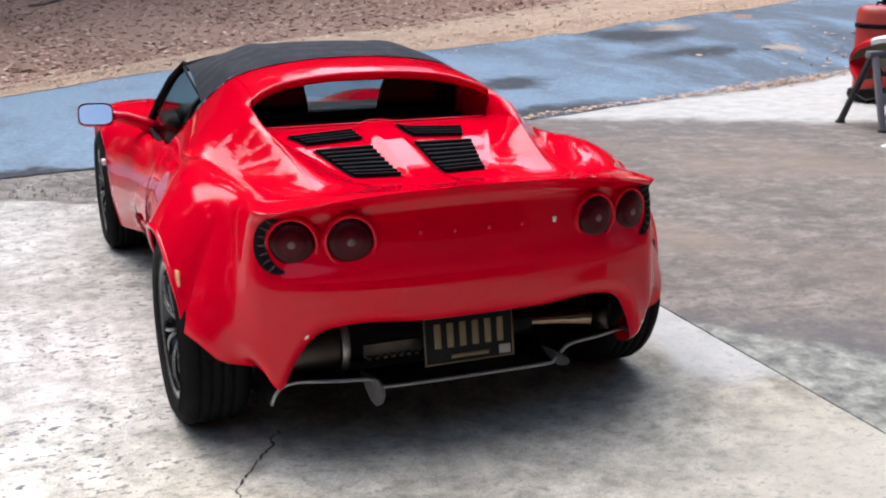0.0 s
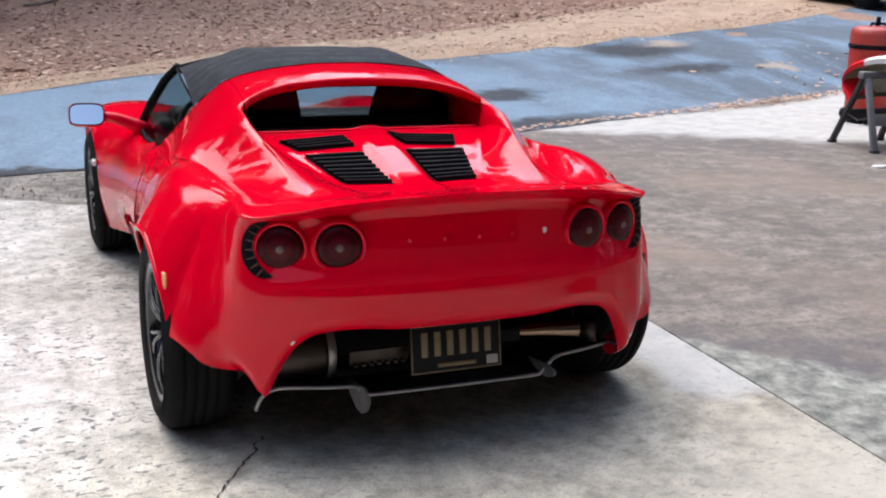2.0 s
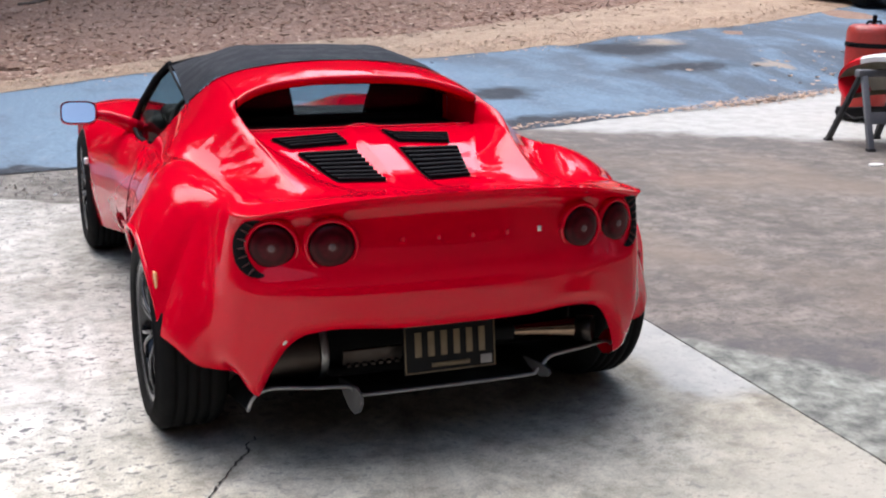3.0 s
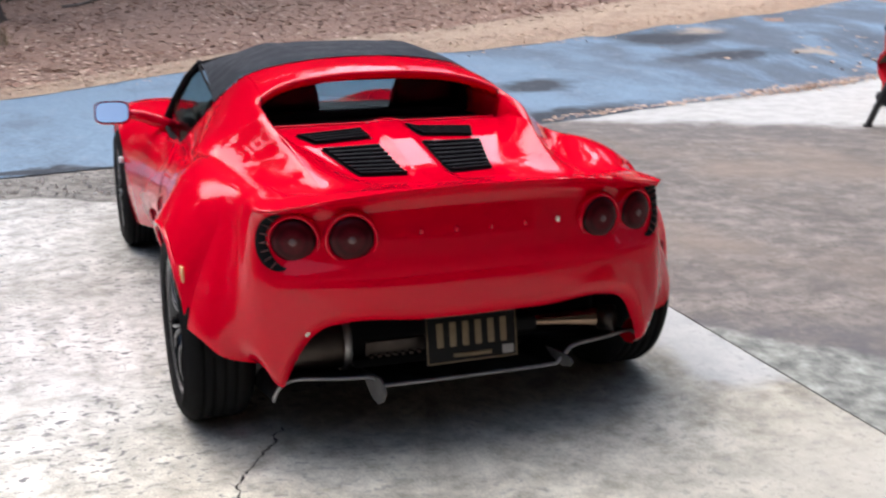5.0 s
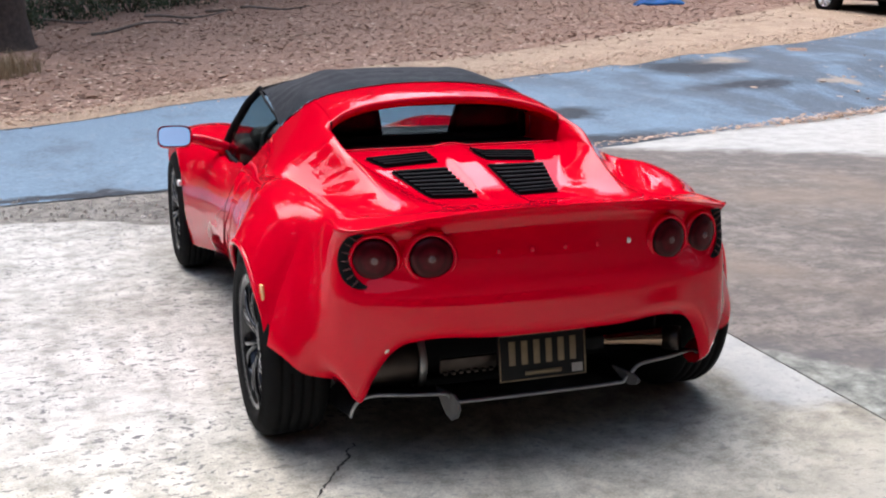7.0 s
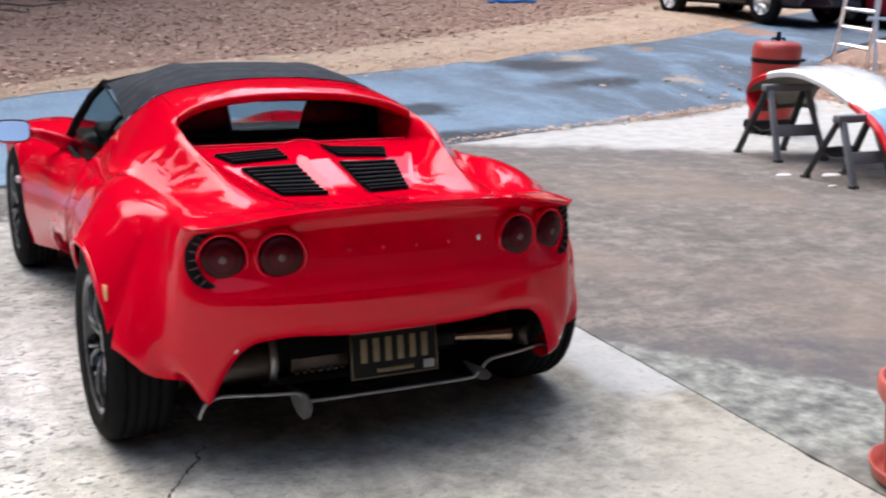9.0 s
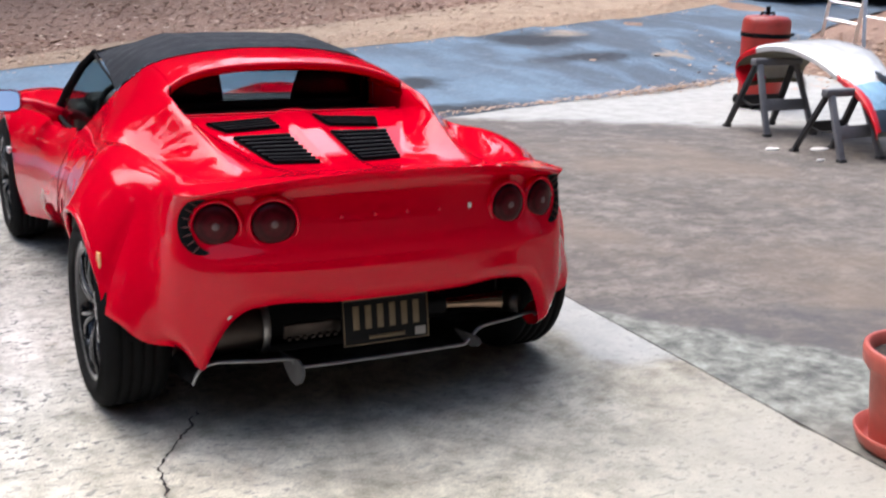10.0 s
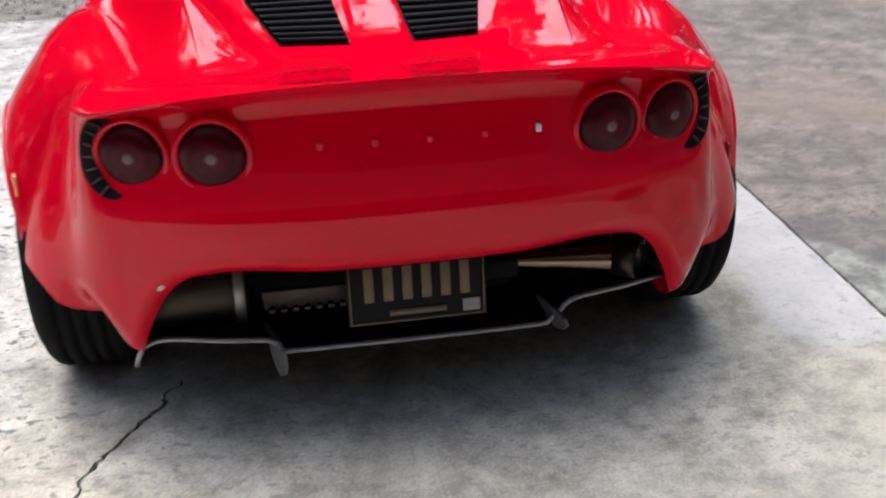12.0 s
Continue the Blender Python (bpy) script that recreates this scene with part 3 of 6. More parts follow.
def skin_of(x, y):
    """The outer bodywork: roof hoop, buttress flanks, hips and front wings."""
    a = np.abs(x)
    zc, zr, zs, xr = deck_c(y), ridge_z(y), shoulder(y), crest_x(y)
    roof = zr + (hoop_base(y) - zr) * (1 - np.clip(a / xr, 0, 1) ** 2.3)
    xv = np.minimum(hip_x(y), outer_x(y))
    zv = zs - hip_dip(y)
    t = np.clip((a - xr) / (xv - xr), 0, 1)
    hump = np.clip((a - xv) / np.maximum(outer_x(y) - xv, 0.01), 0, 1)
    flank = zr + (zv - zr) * (1 - (1 - t) ** flank_e(y)) + (zs - zv) * hump * (2 - hump)
    corner = 0.012 * np.exp(-(((a - xr) / 0.05) ** 2)) * step(0.30, 0.40, y)
    rear = tail_blend(np.where(a < xr, roof, flank) - corner, a, y)
    front = zc + (zs - zc + 0.02) * step(0.25, 0.62, a)
    return np.where(y < 1.4, rear, front)


low = np.where(HY < -0.1, tail_low(HX), sill(HY))
for yw, rw, zw in ((0.045, 0.338, R_W), (BASE, 0.338, F_W)):
    dy = HY - yw
    dy = np.where((dy < 0) & (yw < 1), dy * rw / 0.297, dy)
    inside = np.abs(dy) < rw
    low = np.where(inside & (HX > 0.5), np.maximum(low, zw + np.sqrt(np.maximum(rw**2 - dy**2, 0))), low)
tt = tuck_top(HY) * (1 - rear_w)
RIMX, RIMY = HX + inward[:, 0] * tt, HY + inward[:, 1] * tt
RIMX[0] = RIMX[-1] = 0
RIMZ = skin_of(RIMX, RIMY)
ROWS_N = 46
f = np.linspace(0, 1, ROWS_N)[:, None]
WZ = low + (RIMZ - low) * f
lean = 1 - step(0.3, 0.75, HY)
side_in = tt * (lean * f ** 1.15 + (1 - lean) * np.clip((f - 0.5) / 0.5, 0, 1) ** 2.2) + tuck_low(HY) * np.clip((0.45 - f) / 0.45, 0, 1) ** 1.6
waist = 0.03 * np.exp(-(((HY - 1.2) / 0.55) ** 2)) * np.sin(math.pi * np.clip(f, 0, 1)) ** 2
curl = 0.034 * np.clip(1 - (WZ - low) / 0.055, 0, 1) ** 2 * (HY < 0) * (1 - step(0.64, 0.76, HX))
curl = curl + 0.088 * np.clip(1 - (WZ - low) / 0.13, 0, 1) ** 2 * (HY < 0) * step(0.60, 0.66, HX) * (1 - step(0.69, 0.78, HX))
drop = (0.868 - RIMZ) * np.clip((WZ - 0.58) / (RIMZ - 0.58), 0, 1)
IN = (side_in + waist) * (1 - rear_w) + tail_in(WZ + drop) * rear_w * (1 - 0.55 * step(0.57, 0.69, HX)) + curl
WX, WY = HX + inward[:, 0] * IN, HY + inward[:, 1] * IN
WX[:, 0] = WX[:, -1] = 0
# the top: columns gather at the buttress crests, rows bend with the rear edge of the hoop
NI, NO = 64, 44
q_in, q_out = 1 - (1 - np.linspace(0, 1, NI)) ** 1.6, np.linspace(0, 1, NO)[1:]
bend = (step(0.22, 0.47, RIMY) * (1 - step(0.62, 0.95, RIMY)))[:, None]
AC = np.minimum(crest_x(RIMY[:, None] - 0.095 * bend), 0.62 * RIMX[:, None])
AH = np.concatenate([AC * q_in[None, :], AC + (RIMX[:, None] - AC) * q_out[None, :]], 1)
fade = 1 - step(0, 1, (AH - AC) / np.maximum(RIMX[:, None] - AC, 1e-4))
YH = RIMY[:, None] - (0.49 - hoop_rear(AH)) * bend * fade
hoop_row = int(np.argmin(np.abs(RIMY - 0.49) + 10 * (HX < 0.5)))
covered = (np.arange(NH) >= hoop_row)[:, None] | (np.arange(NI + NO - 1) >= NI)[None, :]
ZH = np.where(covered, skin_of(AH, YH), deck_of(AH, YH))
mirror_c = lambda g, k: np.concatenate([k * g[:, :0:-1], g], 1)
DX, DY, DZ = mirror_c(AH, -1), mirror_c(YH, 1), mirror_c(ZH, 1)
KC = DX.shape[1]
cx, cy = (DX[:-1, :-1] + DX[1:, 1:]) / 2, (DY[:-1, :-1] + DY[1:, 1:]) / 2
ca = np.abs(cx)
screen_base = 2.02 - 0.32 * (ca / 0.62) ** 2
cabin = (ca < 0.66) & (cy > hoop_front(ca)) & (cy < screen_base)
row_i, col_i = np.arange(NH - 1)[:, None] + 0 * cx.astype(int), np.abs(np.arange(KC - 1) - (KC - 2) / 2)[None, :] + 0 * cx
opening = (row_i == hoop_row - 1) & (col_i < NI - 1)
well = (row_i < hoop_row) & (cy > 0.405) & (ca < crest_x(cy) - 0.8 * wall_w(cy))

# one shell: left side, top, right side, blended smoothly over the shoulders
side_l = np.stack([-WX, WY, WZ], -1).transpose(1, 0, 2)
side_r = np.stack([WX, WY, WZ], -1).transpose(1, 0, 2)[:, ::-1]
shell = np.concatenate([side_l, np.stack([DX, DY, DZ], -1)[:, 1:-1], side_r], 1)
NJ = shell.shape[1]
col = np.arange(NJ)
near_rim = np.minimum(np.abs(col - (ROWS_N - 1)), np.abs(col - (NJ - ROWS_N)))
st = np.arange(NH)
along = (step(42, 60, st) * (1 - step(NH - 70, NH - 50, st)))[:, None]
ease = along * (1 - step(3 + 5 * step(0.2, 0.6, RIMY), 12 + 14 * step(0.2, 0.6, RIMY), near_rim[:, None])).T
beside = (step(0.30, 0.5, RIMY) * (1 - step(1.0, 1.2, RIMY)))[:, None] * (HX > 0.5)[:, None]
ease = np.maximum(ease, along * beside * (1 - step(NO - 10, NO - 2, near_rim))[None, :])
for _ in range(160):
    mean = shell.copy()
    mean[1:-1, 1:-1] = (shell[:-2, 1:-1] + shell[2:, 1:-1] + shell[1:-1, :-2] + shell[1:-1, 2:]) / 4
    shell = shell + 0.6 * ease[..., None] * (mean - shell)
# round the crest where flank and inner wall meet, and the roof's outer edge
from_mid = np.abs(col - (NJ - 1) / 2)
crest = np.exp(-(((from_mid - (NI - 1)) / 5.0) ** 2))[None, :] * step(20, 60, st)[:, None] * (RIMY < 1.15)[:, None]
crest[hoop_row - 1:hoop_row + 1, from_mid < NI - 1] = 0
for _ in range(5):
    mean = shell.copy()
    mean[1:-1, 1:-1, 2] = (shell[1:-1, :-2, 2] + shell[1:-1, 2:, 2]) / 2
    shell = shell + 0.7 * crest[..., None] * (mean - shell)
WX, WY, WZ = (shell[:, NJ - ROWS_N:, k][:, ::-1].T for k in range(3))
keep = np.ones((NH - 1, NJ - 1), bool)
keep[:, ROWS_N - 1:ROWS_N - 1 + KC - 1] = ~(cabin | opening | well)
raw("body_shell", shell.reshape(-1, 3), grid_faces(NH, NJ, keep), RED, car, "glossy red painted bodywork with buttresses and rear deck")

# shelf under the hoop, and the rolled rear edge of the hoop
vs = [(x, y, float(deck_c(y)) - (0.004 if y < 0.40 else 0.035)) for y in (0.385, 0.398, 0.402, 0.45, 0.52, 0.60, 0.69) for x in np.linspace(-0.46, 0.46, 31)]
raw("window_shelf", vs, grid_faces(7, 31), SEAT, car, "black shelf below the rear window")
bm = bmesh.new()
tube(bm, [(x, 0.404, float(deck_c(0.404)) + 0.001 + 0.010 * math.exp(-((x / 0.045) ** 4))) for x in np.linspace(-0.43, 0.43, 41)], 0.006, 8)
part("cover_lip", bm, RED, car, "rolled front edge of the engine cover")
for sgn in (-1, 1):
    wall_pts = curve_through([(0.424, 0.672), (0.432, 0.60), (0.444, 0.52), (0.466, 0.45), (0.476, 0.395)], 14)
    vs = [(sgn * (x + off), y, z) for off in (0.0, 0.008) for k in np.linspace(0, 1, 6) for x, y in wall_pts for z in (0.835 + k * (float(ridge_z(y)) - 0.865),)]
    n_ = 14 * 6
    rim_faces = [(i, i + 1, n_ + i + 1, n_ + i) for i in list(range(13)) + list(range(70, 83))]
    raw("buttress_wall", vs, grid_faces(6, 14) + [tuple(n_ + k for k in f_) for f_ in grid_faces(6, 14)] + rim_faces, RED, car, "red inner face of the buttress beside the rear window")
edge = shell[hoop_row, ROWS_N - 1:ROWS_N - 1 + KC][np.abs(np.arange(KC) - (KC - 1) / 2) < NI]
reach = np.clip((crest_x(0.395) - np.abs(edge[:, 0])) / 0.05, 0.0, 1)
lip_rows = []
for oy, oz in ((0.0, 0.0), (-0.006, -0.002), (-0.011, -0.007), (-0.013, -0.014), (-0.012, -0.024), (-0.007, -0.031), (0.004, -0.034), (0.16, -0.042)):
    turn = 0.25 + 0.75 * reach
    lip_rows.append(np.stack([edge[:, 0] * (1 - 0.05 * (oy > 0.1)), edge[:, 1] + oy * turn, edge[:, 2] + oz * turn], -1))
raw("roof_hoop", np.vstack(lip_rows), grid_faces(len(lip_rows), len(edge)), RED, car, "rolled red edge of the hoop above the rear window")

# soft top
sx = np.linspace(-1, 1, 71)
sheet = []
for yv in np.linspace(0.0, 1.0, 42):
    w = 0.548 - 0.043 * yv
    x = sx * w
    a = np.abs(x)
    y0 = hoop_front(a) - 0.025
    y1 = 1.57 - 0.07 * (a / 0.5) ** 2
    z0 = skin_of(x, y0) + 0.004
    z1 = 1.052 - 0.055 * (a / 0.5) ** 2
    bow = np.sin(math.pi * yv) ** 0.8
    z = z0 * (1 - yv) + z1 * yv + bow * (0.046 * np.clip(1 - (a / 0.56) ** 4, 0, 1) + 0.012 * np.exp(-(((a - 0.28) / 0.05) ** 2)) - 0.006 * np.exp(-((a / 0.15) ** 2)))
    z = z + 0.0015 * np.sin(yv * 46 + 3 * x) * bow
    sheet.append(np.stack([x, y0 * (1 - yv) + y1 * yv, z], -1))
raw("soft_top", np.vstack(sheet), grid_faces(42, 71), CANVAS, car, "black canvas folding roof")

# glass
pane = []
for k in np.linspace(0, 1, 12):
    x = np.linspace(-1, 1, 31) * (0.61 * (1 - k) + 0.50 * k)
    a = np.abs(x)
    pane.append(np.stack([x, (2.02 - 0.30 * (a / 0.62) ** 2) * (1 - k) + (1.56 - 0.07 * (a / 0.5) ** 2) * k, (0.765 - 0.05 * (a / 0.6) ** 2) * (1 - k) + (1.045 - 0.055 * (a / 0.5) ** 2) * k + 0.03 * math.sin(math.pi * k)], -1))
ws = raw("windscreen", np.vstack(pane), grid_faces(12, 31), GLASS, car, "clear curved windscreen")
ws.visible_shadow = False
for sgn in (-1, 1):
    base = np.array([(sgn * 0.648, 1.02, 0.722), (sgn * 0.655, 1.35, 0.702), (sgn * 0.64, 1.70, 0.712)])
    head = np.array([(sgn * 0.535, 0.92, 0.925), (sgn * 0.53, 1.22, 0.972), (sgn * 0.505, 1.50, 0.992)])
    b, h = curve_through(base, 14), curve_through(head, 14)
    rows = [b * (1 - k) + h * k + np.array([sgn * 0.025 * math.sin(math.pi * k), 0, 0]) for k in np.linspace(0, 1, 8)]
    sg = raw("side_window", np.vstack(rows), grid_faces(8, 14), SIDE_GLASS, car, "tinted side window")
    sg.visible_shadow = False
    bm = bmesh.new()
    tube(bm, [(sgn * 0.645, 1.73, 0.70), (sgn * 0.60, 1.67, 0.82), (sgn * 0.55, 1.59, 0.93), (sgn * 0.505, 1.50, 1.0)], [0.022, 0.020, 0.019, 0.018], 8)
    part("windscreen_pillar", bm, BLACK, car)
    bm = bmesh.new()
    tube(bm, [(sgn * 0.538, 0.92, 0.923), (sgn * 0.533, 1.22, 0.972), (sgn * 0.508, 1.52, 0.992)], 0.006, 6)
    part("window_seal", bm, BLACK, car)
    bm = bmesh.new()
    tube(bm, [(sgn * 0.652, 1.04, 0.716), (sgn * 0.66, 1.4, 0.702), (sgn * 0.648, 1.72, 0.706)], 0.009, 6)
    part("window_seal", bm, BLACK, car)
bm = bmesh.new()
tube(bm, [(x, 1.555 - 0.07 * (x / 0.5) ** 2, 1.045 - 0.055 * (x / 0.5) ** 2) for x in np.linspace(-0.5, 0.5, 11)], 0.02, 8)
part("windscreen_header", bm, BLACK, car)

bm = bmesh.new()
box(bm, (0.83, 0.012, 0.155), (0, 0.665, 0.95))
rear_glass = part("rear_window", bm, GLASS, car, "upright rear window between the buttresses", smooth=False)
rear_glass.visible_shadow = False
bm = bmesh.new()
for zz in (1.022, 0.882):
    box(bm, (0.84, 0.03, 0.028), (0, 0.665, zz), bevel=0.006)
for xx in (-0.408, 0.408):
    box(bm, (0.03, 0.03, 0.155), (xx, 0.665, 0.95), bevel=0.006)
part("rear_window_frame", bm, BLACK, car)
# pale strips stand for the highlights along the window seal edges
for sgn in (-1, 1):
    for xx, yy in ((0.432, 0.625), (0.452, 0.515)):
        bm = bmesh.new()
        tube(bm, [(sgn * xx, yy, 0.878), (sgn * (xx - 0.001), yy + 0.004, 0.94), (sgn * (xx - 0.003), yy + 0.008, 0.995)], 0.0035, 6)
        part("seal_highlight", bm, DULL_ALU, car, "thin bright strip standing for a highlight beside the rear window")

# cabin
bm = bmesh.new()
box(bm, (1.24, 1.35, 0.03), (0, 1.33, 0.22))
box(bm, (0.03, 1.35, 0.46), (-0.63, 1.33, 0.44))
box(bm, (0.03, 1.35, 0.46), (0.63, 1.33, 0.44))
box(bm, (1.20, 0.04, 0.44), (0, 0.70, 0.43))
box(bm, (0.88, 0.04, 0.23), (0, 0.70, 0.755))
box(bm, (1.24, 0.04, 0.5), (0, 2.0, 0.44))
part("cabin_tub", bm, SEAT, car)
bm = bmesh.new()
box(bm, (1.18, 0.26, 0.16), (0, 1.86, 0.66), bevel=0.05, segs=4)
box(bm, (0.36, 0.2, 0.1), (-0.33, 1.77, 0.735), bevel=0.045, segs=4)
part("dashboard", bm, SEAT, car)
bm = bmesh.new()
lathe(bm, [(0.165 + 0.013 * math.cos(a), 0.013 * math.sin(a)) for a in np.linspace(0, 2 * math.pi, 9)[:-1]], 40, pose(-0.33, 1.58, 0.70, 68, 0, 0), closed=True)
for ang in (0, 120, 240):
    box(bm, (0.16, 0.025, 0.012), (-0.33 + 0.08 * math.cos(radians(ang + 90)), 1.58 - 0.06 * math.sin(radians(ang + 90)) * 0.4, 0.70 + 0.075 * math.sin(radians(ang + 90))), (68, 0, ang + 90))
part("steering_wheel", bm, SEAT, car)
for xx in (-0.30, 0.30):
    seat_back = curve_through([(0.80, 0.30), (0.86, 0.55), (0.82, 0.80), (0.80, 0.95), (0.79, 1.035)], 16)
    vs = []
    for k, (yy, zz) in enumerate(seat_back):
        w = np.interp(zz, [0.3, 0.55, 0.72, 0.80, 0.93, 1.01, 1.035], [0.22, 0.235, 0.21, 0.17, 0.15, 0.13, 0.09])
        th = np.interp(zz, [0.3, 0.7, 0.9, 1.0], [0.10, 0.08, 0.05, 0.03])
        for a in np.linspace(0, 2 * math.pi, 17)[:-1]:
            vs.append((xx + w * abs(math.cos(a)) ** 0.6 * np.sign(math.cos(a)), yy + th * abs(math.sin(a)) ** 0.6 * np.sign(math.sin(a)), zz))
    fs = [(i * 16 + k, i * 16 + (k + 1) % 16, (i + 1) * 16 + (k + 1) % 16, (i + 1) * 16 + k) for i in range(15) for k in range(16)] + [tuple(range(240, 256))]
    raw("seat_back", vs, fs, SEAT, car)
    bm = bmesh.new()
    box(bm, (0.46, 0.48, 0.14), (xx, 1.12, 0.30), bevel=0.05, segs=3)
    part("seat_cushion", bm, SEAT, car)

# underbody and wheel wells
bm = bmesh.new()
box(bm, (1.10, 2.9, 0.04), (0, 1.35, 0.15), bevel=0.01)
box(bm, (1.16, 0.5, 0.36), (0, 0.05, 0.42), bevel=0.02)
box(bm, (1.0, 0.10, 0.30), (0, -0.28, 0.42), bevel=0.02)
part("underbody", bm, BLACK, car)
for yw, rr, xo in ((0.045, 0.342, 0.84), (BASE, 0.340, 0.81)):
    for sgn in (-1, 1):
        bm = bmesh.new()
        n = 26
        zw = R_W if yw < 1 else F_W
        ring = [(yw + rr * math.cos(a), zw + rr * math.sin(a)) for a in np.linspace(0.0, math.pi, n)]
        outer = [bm.verts.new((sgn * (xo - 0.06), y, z)) for y, z in ring]
        inner = [bm.verts.new((sgn * 0.52, y, z)) for y, z in ring]
        for i in range(n - 1):
            bm.faces.new((outer[i], outer[i + 1], inner[i + 1], inner[i]))
        bm.faces.new(inner)
        part("wheel_well", bm, BLACK, car)


for yw, rr, zw in ((0.045, 0.338, R_W), (BASE, 0.338, F_W)):
    for sgn in (-1, 1):
        idx = [i for i in range(NH) if (-0.297 if yw < 1 else -rr) < HY[i] - yw < rr and HX[i] > 0.5]
        bm = bmesh.new()
        tube(bm, [(sgn * (WX[0, i] - 0.005), WY[0, i], WZ[0, i]) for i in idx], [0.010 * min(1.0, 0.15 + min(k, len(idx) - 1 - k) / 5) for k in range(len(idx))], 8)
        part("arch_lip", bm, RED, car)


def wheel(sgn, yw, radius, rim_r, width, xo):
    """A tyre on a black alloy with forked spokes."""
    w = new("wheel")
    w.parent = car
    w.matrix_basis = pose(sgn * (xo - width / 2), yw, radius, 0, 90 * sgn, 0)
    h = width / 2
    bm = bmesh.new()
    prof = [(rim_r, -h * 0.82), (rim_r + 0.012, -h * 0.92), (rim_r + 0.05, -h), (radius - 0.045, -h * 0.985), (radius - 0.022, -h * 0.90), (radius - 0.007, -h * 0.78), (radius, -h * 0.62)]
    for g in (-0.45, -0.15, 0.15, 0.45):
        prof += [(radius, h * (g - 0.05)), (radius - 0.004, h * (g - 0.035)), (radius - 0.004, h * (g + 0.035)), (radius, h * (g + 0.05))]
    prof += [(radius, h * 0.62), (radius - 0.007, h * 0.78), (radius - 0.022, h * 0.90), (radius - 0.045, h * 0.985), (rim_r + 0.05, h), (rim_r + 0.012, h * 0.92), (rim_r, h * 0.82)]
    lathe(bm, prof, 64)
    part("tyre", bm, RUBBER, w, "black road tyre with dusty sidewall")
    bm = bmesh.new()
    lathe(bm, [(rim_r + 0.004, -h * 0.85), (rim_r - 0.02, -h * 0.7), (rim_r - 0.03, 0), (rim_r - 0.022, h * 0.6), (rim_r - 0.008, h * 0.8), (rim_r + 0.006, h * 0.88), (rim_r + 0.008, h * 0.80)], 56)
    rim = part("rim", bm, RIM, w, "black alloy wheel rim")
    for k in range(6):
        bm = bmesh.new()
        a0 = 2 * math.pi * k / 6
        for side in (-1, 1):
            pts = []
            for t in np.linspace(0, 1, 6):
                rad = 0.03 + (rim_r - 0.045) * t
                ang = a0 + side * (0.10 + 0.13 * t * t)
                pts.append((rad * math.cos(ang), rad * math.sin(ang), h * 0.52 + 0.018 * math.sin(math.pi * t) + 0.02 * t))
            tube(bm, pts, [0.011, 0.009, 0.008, 0.0075, 0.008, 0.010], 6)
        part("spoke", bm, RIM, w)
    bm = bmesh.new()
    lathe(bm, [(0.001, h * 0.66), (0.028, h * 0.66), (0.034, h * 0.60), (0.06, h * 0.5), (0.062, h * 0.2)], 24)
    part("hub", bm, RIM, w)
    bm = bmesh.new()
    lathe(bm, [(0.05, -0.008), (0.145, -0.008), (0.145, 0.012), (0.05, 0.012)], 40, closed=True)
    part("brake_disc", bm, STEEL, w)


for sgn in (-1, 1):
    wheel(sgn, 0.04, R_W, 0.222, 0.225, 0.850)
    wheel(sgn, BASE, F_W, 0.206, 0.185, 0.838)


# ---- fittings on the car ----
def wall_point(x, z, out=0.0):
    """A point on the body side at that half width (behind the rear axle) and height, and its outward direction."""
    u = float(np.interp(abs(x), HX[:72], np.arange(72)))
    i = min(int(u), 70)
    w = u - i
    px = np.interp(z, WZ[:, i], WX[:, i]) * (1 - w) + np.interp(z, WZ[:, i + 1], WX[:, i + 1]) * w
    py = np.interp(z, WZ[:, i], WY[:, i]) * (1 - w) + np.interp(z, WZ[:, i + 1], WY[:, i + 1]) * w
    n = Vector((-inward[i, 0], -inward[i, 1], 0))
    p = Vector((px, py, z)) + n * out
    if x < 0:
        p.x, n.x = -p.x, -n.x
    return p, n


def facing(p, n, up=(0, 0, 1)):
    """A pose at p whose z axis looks along n."""
    z = Vector(n).normalized()
    x = Vector(up).cross(z).normalized()
    y = z.cross(x)
    m = Matrix((x, y, z)).transposed().to_4x4()
    m.translation = p
    return m


